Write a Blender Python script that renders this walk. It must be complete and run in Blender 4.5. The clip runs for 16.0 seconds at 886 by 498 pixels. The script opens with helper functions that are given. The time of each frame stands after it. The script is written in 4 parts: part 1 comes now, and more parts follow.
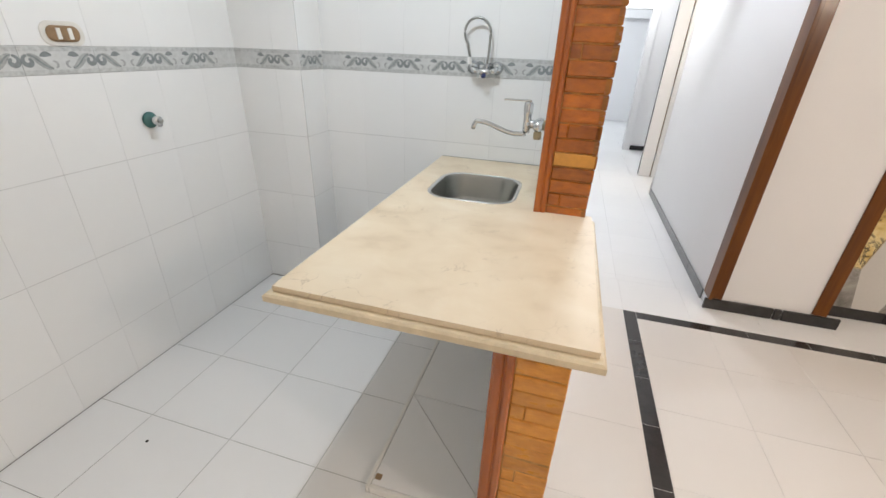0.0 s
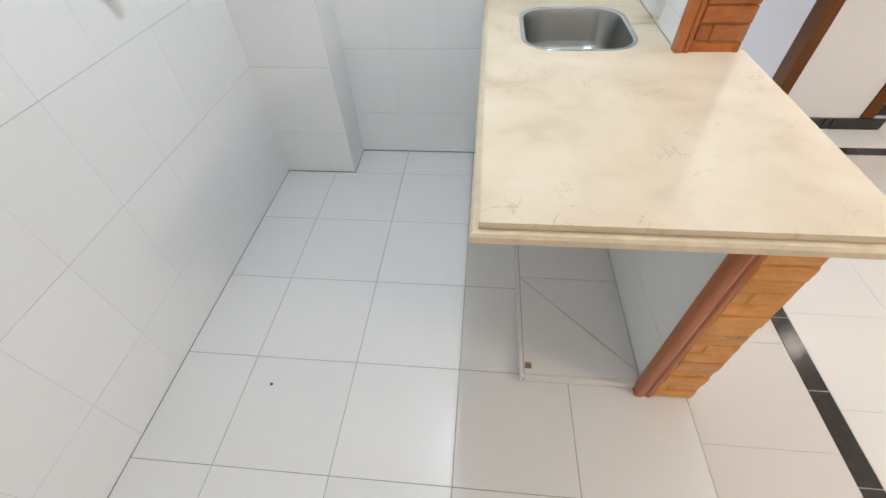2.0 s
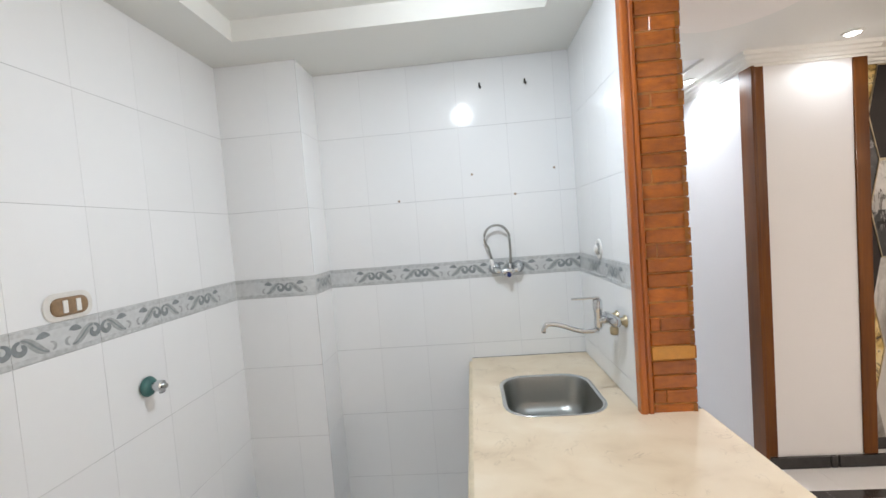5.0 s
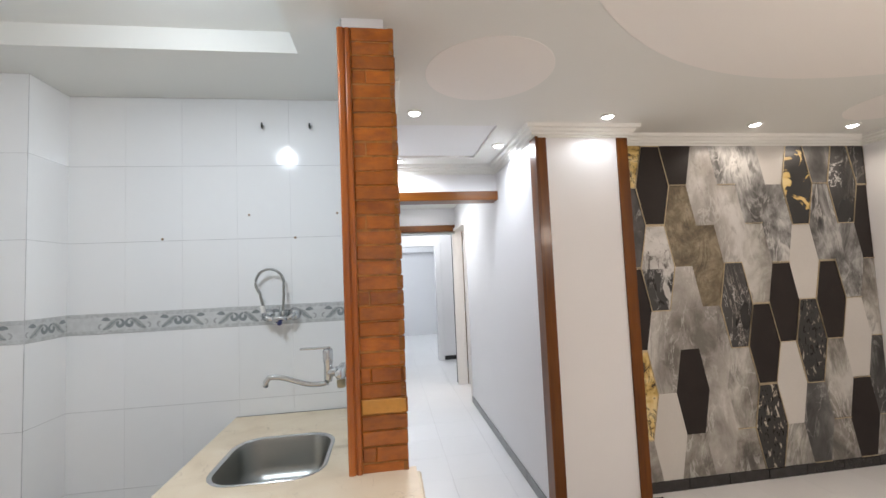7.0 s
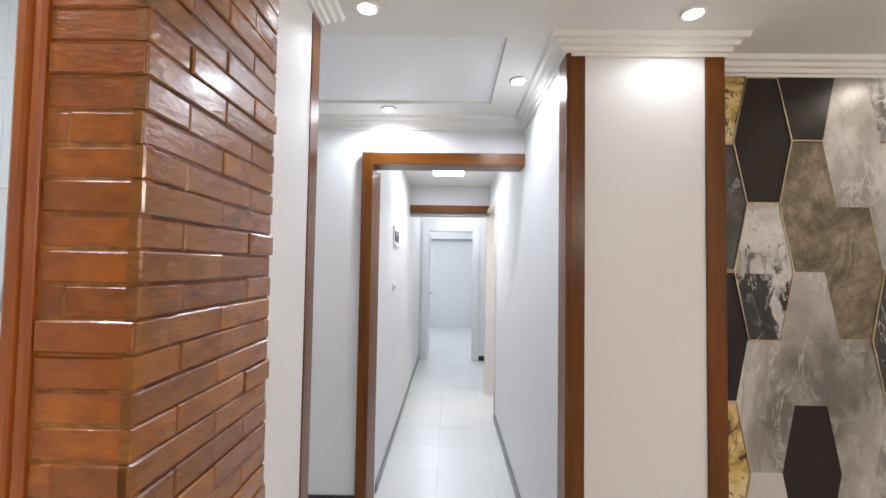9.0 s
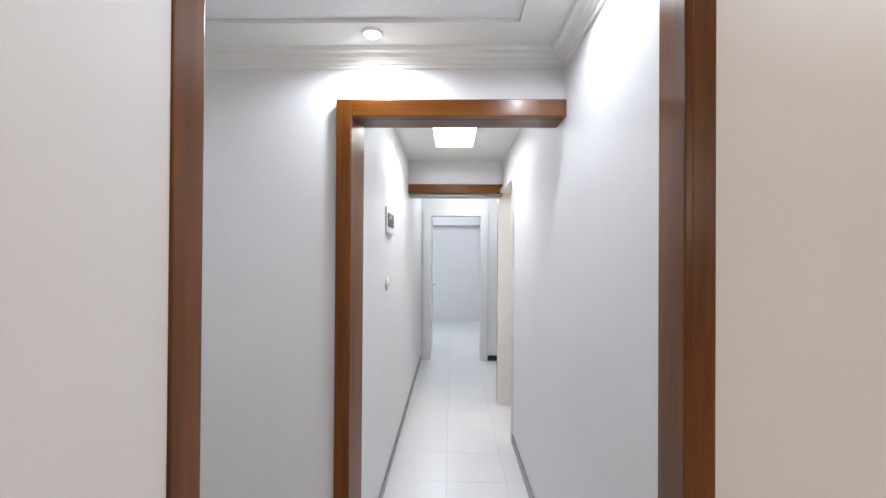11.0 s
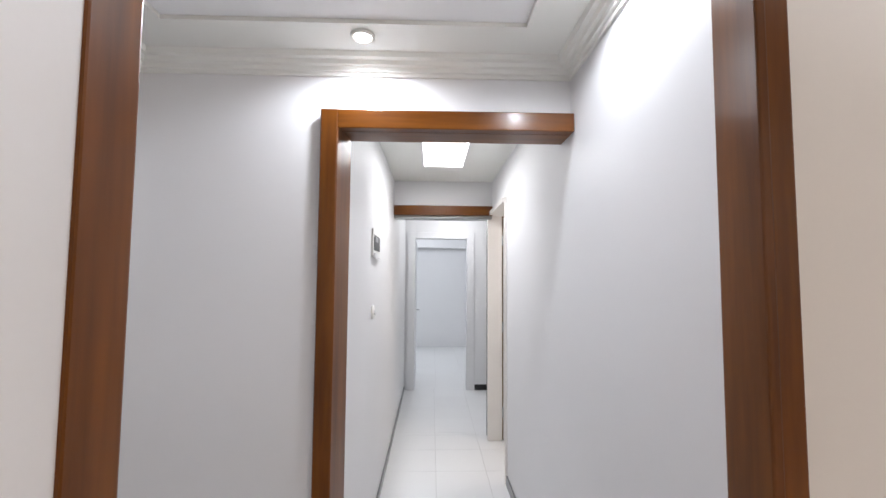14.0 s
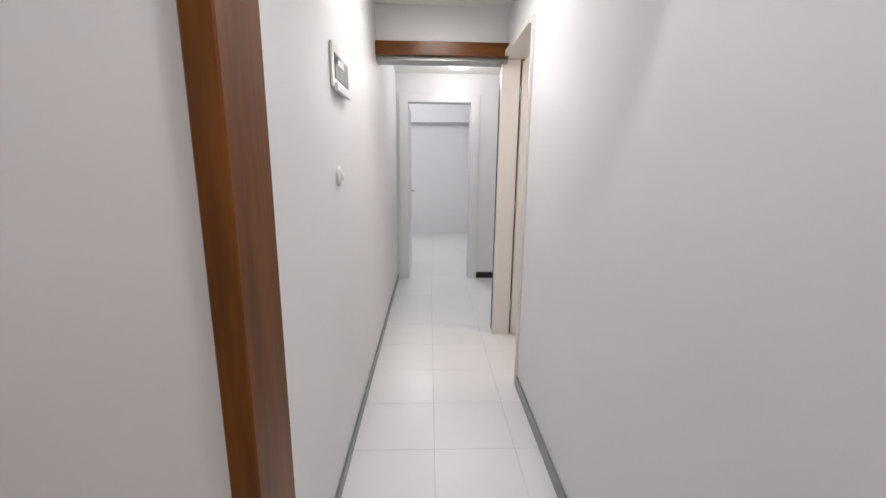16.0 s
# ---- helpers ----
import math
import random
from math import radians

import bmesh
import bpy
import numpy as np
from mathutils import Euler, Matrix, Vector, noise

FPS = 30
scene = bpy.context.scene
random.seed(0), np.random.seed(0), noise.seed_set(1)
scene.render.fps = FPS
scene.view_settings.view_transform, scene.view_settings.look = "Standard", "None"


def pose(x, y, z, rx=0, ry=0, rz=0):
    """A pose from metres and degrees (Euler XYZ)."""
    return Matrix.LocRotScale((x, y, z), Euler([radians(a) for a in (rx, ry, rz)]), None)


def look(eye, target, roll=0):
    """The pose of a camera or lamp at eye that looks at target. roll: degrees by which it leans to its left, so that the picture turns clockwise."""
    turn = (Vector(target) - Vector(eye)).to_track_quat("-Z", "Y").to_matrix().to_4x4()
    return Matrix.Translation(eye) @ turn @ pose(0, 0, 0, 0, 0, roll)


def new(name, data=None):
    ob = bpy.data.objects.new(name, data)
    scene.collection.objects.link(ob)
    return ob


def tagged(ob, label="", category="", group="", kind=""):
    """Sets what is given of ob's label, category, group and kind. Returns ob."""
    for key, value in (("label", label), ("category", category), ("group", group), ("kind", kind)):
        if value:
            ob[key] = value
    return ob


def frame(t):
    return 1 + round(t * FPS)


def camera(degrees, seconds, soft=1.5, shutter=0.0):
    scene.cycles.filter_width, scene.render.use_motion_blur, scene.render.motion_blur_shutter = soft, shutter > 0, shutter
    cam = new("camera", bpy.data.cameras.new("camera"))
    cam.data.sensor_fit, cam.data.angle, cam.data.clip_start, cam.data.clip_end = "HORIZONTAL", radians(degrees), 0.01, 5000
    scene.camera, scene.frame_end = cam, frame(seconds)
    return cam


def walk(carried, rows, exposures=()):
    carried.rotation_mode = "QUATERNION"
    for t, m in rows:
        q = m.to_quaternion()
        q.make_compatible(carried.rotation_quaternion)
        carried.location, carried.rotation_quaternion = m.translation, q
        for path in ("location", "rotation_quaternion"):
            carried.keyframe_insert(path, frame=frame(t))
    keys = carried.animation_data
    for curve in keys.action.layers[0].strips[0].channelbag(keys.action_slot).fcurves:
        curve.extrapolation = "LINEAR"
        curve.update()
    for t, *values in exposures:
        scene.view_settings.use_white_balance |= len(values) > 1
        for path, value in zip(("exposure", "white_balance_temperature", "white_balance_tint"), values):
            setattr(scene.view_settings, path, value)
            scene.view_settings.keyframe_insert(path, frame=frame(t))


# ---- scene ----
cam = camera(94.3, 16.0)
EXPOSURES = [(0.0, 0.22, 6650, 11), (2.0, 0.35, 6350, 10), (4.2, 0.30, 6550, 11), (6.3, -0.06, 6500, 13), (8.0, -0.02, 6450, 11), (9.5, -0.1, 6400, 11), (12.3, -0.25, 6550, 14), (14.0, -0.25, 6600, 14), (15.0, -0.44, 6850, 16), (15.5, -0.50, 6900, 16), (16.0, -0.40, 7000, 17)]
PATH = [
    (0, (0.074, -0.025, 1.476), (-0.413, 1.701, 0.591), 2.1),
    (0.5, (-0.14, 0.068, 1.467), (-0.557, 1.748, 0.466), -2.6),
    (1, (-0.319, 0.121, 1.49), (-0.705, 1.64, 0.248), -4.5),
    (1.5, (-0.514, 0.118, 1.497), (-0.767, 1.544, 0.118), -5.6),
    (2, (-0.602, 0.137, 1.475), (-0.771, 1.475, -0.002), -2.9),
    (2.5, (-0.63, 0.164, 1.472), (-0.788, 1.574, 0.061), -2.8),
    (3, (-0.62, 0.163, 1.512), (-0.817, 1.762, 0.328), -4.7),
    (3.5, (-0.604, 0.143, 1.558), (-0.805, 1.913, 0.648), -4.2),
    (4, (-0.588, 0.123, 1.594), (-0.783, 2.01, 0.961), -4.6),
    (4.2, (-0.594, 0.11, 1.61), (-0.782, 2.034, 1.095), -5.0),
    (6.3, (-0.147, 0.025, 1.6), (-0.137, 2.013, 1.81), -1.5),
    (6.5, (-0.029, 0.011, 1.583), (0.036, 2.0, 1.781), -1.3),
    (7, (0.141, 0.129, 1.545), (0.417, 2.106, 1.669), -2.5),
    (7.5, (0.261, 0.369, 1.561), (0.532, 2.346, 1.696), 1.0),
    (8, (0.416, 0.563, 1.548), (0.592, 2.554, 1.632), -0.2),
    (8.5, (0.614, 0.761, 1.563), (0.648, 2.76, 1.631), 0.9),
    (9, (0.647, 0.958, 1.538), (0.616, 2.956, 1.612), 0.9),
    (9.5, (0.584, 1.221, 1.569), (0.602, 3.218, 1.687), 0.5),
    (10, (0.574, 1.388, 1.553), (0.583, 3.388, 1.586), -0.2),
    (10.2, (0.608, 1.465, 1.546), (0.558, 3.465, 1.557), -0.3),
    (12.3, (0.604, 1.831, 1.59), (0.591, 3.831, 1.638), 1.6),
    (12.5, (0.61, 1.819, 1.582), (0.57, 3.817, 1.645), 1.1),
    (13, (0.615, 1.833, 1.586), (0.574, 3.831, 1.667), 1.4),
    (13.5, (0.589, 1.857, 1.582), (0.57, 3.854, 1.678), 0.9),
    (14, (0.535, 1.909, 1.581), (0.591, 3.904, 1.703), 0.4),
    (14.5, (0.517, 2.018, 1.564), (0.637, 4.013, 1.636), 0.0),
    (15, (0.568, 2.233, 1.506), (0.618, 4.232, 1.464), -0.1),
    (15.5, (0.604, 2.416, 1.445), (0.601, 4.407, 1.255), 0.5),
    (16, (0.555, 2.695, 1.405), (0.623, 4.651, 0.993), 0.6),
]
walk(cam, [(t, look(eye, target, roll)) for t, eye, target, roll in PATH], EXPOSURES)

# ---- world ----
world = bpy.data.worlds.new("world")
scene.world = world
world.use_nodes = True
world.node_tree.nodes["Background"].inputs[0].default_value = (0.8, 0.85, 1.0, 1)
world.node_tree.nodes["Background"].inputs[1].default_value = 0.05

CEIL = 2.48
COOL, KITCHEN, WARM, DAY = (0.86, 0.93, 1.0), (0.80, 0.905, 1.0), (1.0, 0.86, 0.72), (0.93, 0.97, 1.0)


def lamp(name, kind, m, energy, color, **extra):
    data = bpy.data.lights.new(name, kind)
    data.energy, data.color = energy, color
    if kind == "SPOT":
        data.spot_size, data.spot_blend, data.shadow_soft_size = radians(extra["angle"]), extra["blend"], extra["radius"]
    if kind == "POINT":
        data.shadow_soft_size = extra["radius"]
    if kind == "AREA":
        data.shape, data.size, data.size_y = "RECTANGLE", extra["w"], extra["h"]
    ob = new(name, data)
    ob.matrix_world = m
    return ob


# hall and lobby downlights, the last five unseen and added to brighten: x, y, colour
SPOTS_WITH_FILL = [(0.985, 3.02, COOL, 17, 170), (1.53, 2.45, DAY, 3.4, 170), (0.332, 2.43, COOL, 7, 125), (0.268, 3.42, COOL, 20, 172),
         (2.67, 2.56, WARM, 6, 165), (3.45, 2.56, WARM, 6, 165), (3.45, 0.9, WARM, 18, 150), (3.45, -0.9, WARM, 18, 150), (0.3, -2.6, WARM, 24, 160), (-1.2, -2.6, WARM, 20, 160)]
for sx, sy, sc, se, sa in SPOTS_WITH_FILL:
    lamp("downlight_and_fill_beam", "SPOT", pose(sx, sy, CEIL - 0.035), se, sc, angle=sa, blend=0.45, radius=0.03)
lamp("kitchen_lamp_glow", "POINT", pose(-0.56, 1.3, 2.475), 7.0, KITCHEN, radius=0.03)
lamp("kitchen_lamp_beam", "AREA", pose(-0.56, 1.3, 2.452), 9.6, KITCHEN, w=0.08, h=0.08)
# unseen lamp placed by the shadow it throws, lowered to brighten the ceiling
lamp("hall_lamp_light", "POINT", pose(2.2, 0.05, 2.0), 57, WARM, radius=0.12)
lamp("corridor_panel_light", "AREA", pose(0.628, 4.87, CEIL + 0.10), 16, DAY, w=0.30, h=0.80)
lamp("passage_lamp_light", "POINT", pose(0.84, 7.0, 2.26), 18, DAY, radius=0.08)
lamp("bedroom_lamp_light", "POINT", pose(0.3, 9.0, 2.46), 58, COOL, radius=0.1)
lamp("side_room_light", "POINT", pose(2.1, 5.2, 2.2), 22, (1.0, 0.89, 0.77), radius=0.1)


# ---- materials ----
def mat(name, color, rough=0.5, metal=0.0, var=0.06, scale=6.0, fine=60.0, bump=0.0, per_piece=0.0, spec=0.5, rough_var=0.06, color2=None, emit=0.0, coat=0.0):
    """A surface with stains at one scale, grain at another, fine relief and, for pieces, a tone of each one's own."""
    m = bpy.data.materials.new(name)
    m.use_nodes = True
    nt = m.node_tree
    n, l = nt.nodes, nt.links
    b = n["Principled BSDF"]
    b.inputs["Metallic"].default_value = metal
    b.inputs["Specular IOR Level"].default_value = spec
    b.inputs["Coat Weight"].default_value = coat
    b.inputs["Coat Roughness"].default_value = 0.12
    geo = n.new("ShaderNodeNewGeometry")
    big, small = n.new("ShaderNodeTexNoise"), n.new("ShaderNodeTexNoise")
    big.inputs["Scale"].default_value, small.inputs["Scale"].default_value = scale, fine
    big.inputs["Detail"].default_value, small.inputs["Detail"].default_value = 5, 3
    for t in (big, small):
        l.new(geo.outputs["Position"], t.inputs["Vector"])
    add = n.new("ShaderNodeMath")
    add.operation = "MULTIPLY_ADD"
    l.new(small.outputs["Fac"], add.inputs[0])
    add.inputs[1].default_value = 0.45
    l.new(big.outputs["Fac"], add.inputs[2])
    ramp = n.new("ShaderNodeMapRange")
    plain = var < 0.05 and not color2
    ramp.inputs["From Min"].default_value, ramp.inputs["From Max"].default_value = 0.2 if plain else 0.45, 1.25 if plain else 1.0
    l.new(add.outputs[0], ramp.inputs["Value"])
    mix = n.new("ShaderNodeMix")
    mix.data_type = "RGBA"
    c2 = color2 or tuple(max(0, c * (1 - 2 * var)) for c in color)
    mix.inputs["A"].default_value, mix.inputs["B"].default_value = (*color, 1), (*c2, 1)
    l.new(ramp.outputs["Result"], mix.inputs["Factor"])
    out = mix.outputs["Result"]
    if per_piece:
        info = n.new("ShaderNodeObjectInfo")
        hsv = n.new("ShaderNodeHueSaturation")
        span = n.new("ShaderNodeMapRange")
        span.inputs["To Min"].default_value, span.inputs["To Max"].default_value = 1 - per_piece, 1 + per_piece
        l.new(info.outputs["Random"], span.inputs["Value"])
        l.new(span.outputs["Result"], hsv.inputs["Value"])
        l.new(out, hsv.inputs["Color"])
        out = hsv.outputs["Color"]
    l.new(out, b.inputs["Base Color"])
    rr = n.new("ShaderNodeMapRange")
    rr.inputs["To Min"].default_value, rr.inputs["To Max"].default_value = max(0.02, rough - rough_var), rough + rough_var
    l.new(big.outputs["Fac"], rr.inputs["Value"])
    l.new(rr.outputs["Result"], b.inputs["Roughness"])
    if bump:
        bp = n.new("ShaderNodeBump")
        bp.inputs["Strength"].default_value, bp.inputs["Distance"].default_value = bump, 0.004
        l.new(add.outputs[0], bp.inputs["Height"])
        l.new(bp.outputs["Normal"], b.inputs["Normal"])
    if emit:
        b.inputs["Emission Color"].default_value = (*color, 1)
        b.inputs["Emission Strength"].default_value = emit
    return m


def stretched(m, vec):
    """Stretches a material's grain along an axis."""
    nt = m.node_tree
    mp = nt.nodes.new("ShaderNodeMapping")
    mp.inputs["Scale"].default_value = vec
    geo = next(x for x in nt.nodes if x.type == "NEW_GEOMETRY")
    for x in [x for x in nt.nodes if x.type == "TEX_NOISE"]:
        nt.links.new(mp.outputs["Vector"], x.inputs["Vector"])
    nt.links.new(geo.outputs["Position"], mp.inputs["Vector"])
    return m


def cloud(name, stops, scale, rough=0.3, distort=0.0, squash=(1, 1, 1), detail=7, bump=0.0, grain=0.5, streak=None):
    """Clouded stone: noise through a colour ramp; stops are (place, colour)."""
    m = bpy.data.materials.new(name)
    m.use_nodes = True
    n, l = m.node_tree.nodes, m.node_tree.links
    b = n["Principled BSDF"]
    b.inputs["Roughness"].default_value = rough
    geo, mp, tex, ramp = n.new("ShaderNodeNewGeometry"), n.new("ShaderNodeMapping"), n.new("ShaderNodeTexNoise"), n.new("ShaderNodeValToRGB")
    mp.inputs["Scale"].default_value = squash
    tex.inputs["Scale"].default_value, tex.inputs["Detail"].default_value, tex.inputs["Distortion"].default_value = scale, detail, distort
    tex.inputs["Roughness"].default_value = grain
    l.new(geo.outputs["Position"], mp.inputs["Vector"])
    l.new(mp.outputs["Vector"], tex.inputs["Vector"])
    l.new(tex.outputs["Fac"], ramp.inputs["Fac"])
    el = ramp.color_ramp.elements
    while len(el) < len(stops):
        el.new(0.5)
    for e, (p, c) in zip(el, stops):
        e.position, e.color = p, (*(c if isinstance(c, tuple) else (c, c * 0.98, c * 0.95)), 1)
    l.new(ramp.outputs["Color"], b.inputs["Base Color"])
    for color, size, width, amount in streak or ():
        # broken wisps along one slanting direction, in patches
        turn, w, patch, near, fade, mx = n.new("ShaderNodeMapping"), n.new("ShaderNodeTexNoise"), n.new("ShaderNodeTexNoise"), n.new("ShaderNodeMapRange"), n.new("ShaderNodeMapRange"), n.new("ShaderNodeMix")
        turn.inputs["Rotation"].default_value, turn.inputs["Scale"].default_value = (0, radians(24), 0), (1.5, 1, 0.6)
        w.inputs["Scale"].default_value, w.inputs["Detail"].default_value, w.inputs["Distortion"].default_value, w.inputs["Roughness"].default_value = size, 9, 1.1, 0.62
        patch.inputs["Scale"].default_value, patch.inputs["Detail"].default_value = size * 0.9, 3
        l.new(geo.outputs["Position"], turn.inputs["Vector"])
        l.new(turn.outputs["Vector"], w.inputs["Vector"])
        l.new(geo.outputs["Position"], patch.inputs["Vector"])
        dist = n.new("ShaderNodeMath")
        dist.operation = "SUBTRACT"
        dist.inputs[1].default_value = 0.5
        ab = n.new("ShaderNodeMath")
        ab.operation = "ABSOLUTE"
        l.new(w.outputs["Fac"], dist.inputs[0])
        l.new(dist.outputs[0], ab.inputs[0])
        near.inputs["From Min"].default_value, near.inputs["From Max"].default_value = width, width * 0.25
        l.new(ab.outputs[0], near.inputs["Value"])
        fade.inputs["From Min"].default_value, fade.inputs["From Max"].default_value, fade.inputs["To Max"].default_value = 0.42, 0.60, amount
        l.new(patch.outputs["Fac"], fade.inputs["Value"])
        times = n.new("ShaderNodeMath")
        times.operation = "MULTIPLY"
        l.new(near.outputs["Result"], times.inputs[0])
        l.new(fade.outputs["Result"], times.inputs[1])
        mx.data_type = "RGBA"
        mx.inputs["B"].default_value = (*color, 1)
        l.new(b.inputs["Base Color"].links[0].from_socket, mx.inputs["A"])
        l.new(times.outputs[0], mx.inputs["Factor"])
        l.new(mx.outputs["Result"], b.inputs["Base Color"])
    rv = n.new("ShaderNodeMapRange")
    rv.inputs["To Min"].default_value, rv.inputs["To Max"].default_value = rough - 0.06, rough + 0.08
    l.new(tex.outputs["Fac"], rv.inputs["Value"])
    l.new(rv.outputs["Result"], b.inputs["Roughness"])
    if bump:
        bp = n.new("ShaderNodeBump")
        bp.inputs["Strength"].default_value, bp.inputs["Distance"].default_value = bump, 0.003
        l.new(tex.outputs["Fac"], bp.inputs["Height"])
        l.new(bp.outputs["Normal"], b.inputs["Normal"])
    return m


M = {}
M["plaster"] = mat("white_plaster", (0.80, 0.80, 0.81), 0.55, var=0.02, scale=2.0, fine=140, bump=0.05)
M["ceiling"] = mat("ceiling_paint", (0.82, 0.825, 0.79), 0.7, var=0.015, scale=1.5, fine=120, bump=0.03)
# whiter than the ceiling, to paint in the tray's own light
M["tray"] = mat("tray_glow_white", (0.86, 0.87, 0.88), 0.6, var=0.01, scale=2)
# lighter and warmer than the ceiling: the discs' glow is put into the colour
M["lit_disc"] = mat("disc_glow_white", (0.92, 0.89, 0.855), 0.7, var=0.015, scale=1.5, fine=120)
M["tile"] = mat("white_glazed_tile", (0.83, 0.845, 0.85), 0.12, var=0.015, scale=3, fine=30, per_piece=0.012, rough_var=0.04)
M["grout"] = mat("grey_grout", (0.62, 0.63, 0.64), 0.8, var=0.2, scale=9)
M["floor_tile"] = mat("white_floor_tile", (0.78, 0.785, 0.79), 0.3, var=0.014, scale=2.5, fine=40, per_piece=0.018, rough_var=0.03)
M["hall_tile"] = mat("beige_floor_tile", (0.68, 0.655, 0.63), 0.3, var=0.02, scale=1.7, fine=40, per_piece=0.015, rough_var=0.07)
for key in ("floor_tile", "hall_tile"):
    stretched(M[key], (1, 1, 1))
    M[key].node_tree.nodes["Mapping"].inputs["Location"].default_value = (0.31, 0.23, 0.37)
M["floor_grout"] = mat("floor_grout", (0.47, 0.47, 0.46), 0.8, var=0.25, scale=7)
M["black_tile"] = mat("black_floor_tile", (0.035, 0.032, 0.032), 0.16, var=0.2, scale=20, per_piece=0.15)
M["skirting"] = mat("grey_skirting", (0.25, 0.255, 0.26), 0.35, var=0.12, scale=12)
M["border"] = mat("border_tile", (0.66, 0.68, 0.68), 0.25, var=0.08, scale=40)
M["scroll"] = mat("border_scroll", (0.27, 0.30, 0.31), 0.3, var=0.15, scale=60)
M["scroll_mid"] = mat("border_stem", (0.45, 0.47, 0.47), 0.3, var=0.2, scale=70)
M["scroll_light"] = mat("border_line", (0.58, 0.60, 0.60), 0.3, var=0.15, scale=60)
# side bricks: a darker brown than the orange front of the same cladding
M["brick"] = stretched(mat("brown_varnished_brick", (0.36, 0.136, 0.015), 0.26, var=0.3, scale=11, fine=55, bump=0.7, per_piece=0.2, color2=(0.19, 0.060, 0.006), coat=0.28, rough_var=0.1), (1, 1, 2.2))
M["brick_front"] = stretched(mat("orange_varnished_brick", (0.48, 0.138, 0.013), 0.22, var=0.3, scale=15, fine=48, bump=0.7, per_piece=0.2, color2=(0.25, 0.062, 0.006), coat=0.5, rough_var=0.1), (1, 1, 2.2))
M["mortar_front"] = mat("orange_joint", (0.48, 0.19, 0.032), 0.4, var=0.3, scale=30, bump=0.3)
# front brick colour lightened to make up for the light missing under the counter
M["brick_low"] = stretched(mat("lightened_orange_brick", (0.72, 0.33, 0.055), 0.3, var=0.3, scale=15, fine=48, bump=0.7, per_piece=0.14, color2=(0.48, 0.18, 0.022), coat=0.1, rough_var=0.1), (1, 1, 2.2))
# joint lightened along with it, in place of light down there
M["mortar_low"] = mat("lightened_orange_joint", (0.64, 0.32, 0.08), 0.5, var=0.3, scale=30, bump=0.3)
M["brick_pale"] = mat("pale_brick", (0.66, 0.31, 0.06), 0.3, var=0.15, scale=9, bump=0.3, coat=0.15)
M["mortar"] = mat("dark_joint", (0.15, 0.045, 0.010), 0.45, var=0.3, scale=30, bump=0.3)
M["wood"] = stretched(mat("brown_varnished_wood", (0.19, 0.060, 0.006), 0.3, var=0.3, scale=14, fine=60, bump=0.04, color2=(0.072, 0.020, 0.002), coat=0.08, spec=0.28), (1, 1, 0.08))
M["wood_beam"] = stretched(mat("brown_beam_wood", (0.19, 0.060, 0.006), 0.3, var=0.3, scale=14, fine=60, bump=0.04, color2=(0.072, 0.020, 0.002), coat=0.08, spec=0.28), (0.08, 1, 1))
M["orange_wood"] = stretched(mat("orange_varnished_pine", (0.47, 0.132, 0.018), 0.25, var=0.3, scale=16, fine=70, bump=0.15, color2=(0.28, 0.066, 0.009), coat=0.35), (1, 1, 0.1))
M["counter"] = cloud("beige_marble", [(0.25, (0.62, 0.495, 0.345)), (0.42, (0.715, 0.595, 0.435)), (0.56, (0.75, 0.635, 0.475)), (0.74, (0.79, 0.69, 0.54))], 5.5, 0.42, 0.4, (1, 1.3, 1), 9)


def broken_veins(m, color, scale, width, patch):
    """Short dark cracks over a material, in patches."""
    n, l = m.node_tree.nodes, m.node_tree.links
    b = n["Principled BSDF"]
    geo = next(x for x in n if x.type == "NEW_GEOMETRY")
    a, c = n.new("ShaderNodeTexNoise"), n.new("ShaderNodeTexNoise")
    a.inputs["Scale"].default_value, a.inputs["Detail"].default_value, a.inputs["Distortion"].default_value = scale, 5, 0.7
    c.inputs["Scale"].default_value, c.inputs["Detail"].default_value = patch, 2
    for t in (a, c):
        l.new(geo.outputs["Position"], t.inputs["Vector"])
    d = n.new("ShaderNodeMath")
    d.operation = "COMPARE"
    d.inputs[1].default_value, d.inputs[2].default_value = 0.5, width
    l.new(a.outputs["Fac"], d.inputs[0])
    k = n.new("ShaderNodeMapRange")
    k.inputs["From Min"].default_value, k.inputs["From Max"].default_value, k.inputs["To Max"].default_value = 0.50, 0.62, 0.5
    l.new(c.outputs["Fac"], k.inputs["Value"])
    f = n.new("ShaderNodeMath")
    f.operation = "MULTIPLY"
    l.new(d.outputs[0], f.inputs[0])
    l.new(k.outputs["Result"], f.inputs[1])
    mx = n.new("ShaderNodeMix")
    mx.data_type = "RGBA"
    mx.inputs["B"].default_value = (*color, 1)
    l.new(b.inputs["Base Color"].links[0].from_socket, mx.inputs["A"])
    l.new(f.outputs[0], mx.inputs["Factor"])
    l.new(mx.outputs["Result"], b.inputs["Base Color"])
    return m


broken_veins(M["counter"], (0.40, 0.30, 0.20), 9, 0.0042, 6)
M["counter_edge"] = mat("beige_marble_edge", (0.76, 0.64, 0.45), 0.3, var=0.12, scale=14, bump=0.1)
M["pad"] = mat("cream_plaster", (0.77, 0.76, 0.72), 0.7, var=0.08, scale=25, bump=0.4)
M["steel"] = mat("brushed_steel", (0.37, 0.38, 0.365), 0.34, 1.0, var=0.04, scale=10)
M["chrome"] = mat("chrome", (0.64, 0.655, 0.67), 0.16, 1.0, var=0.04, scale=40)
M["brass"] = mat("aged_brass", (0.58, 0.49, 0.33), 0.3, 1.0, var=0.15, scale=40)
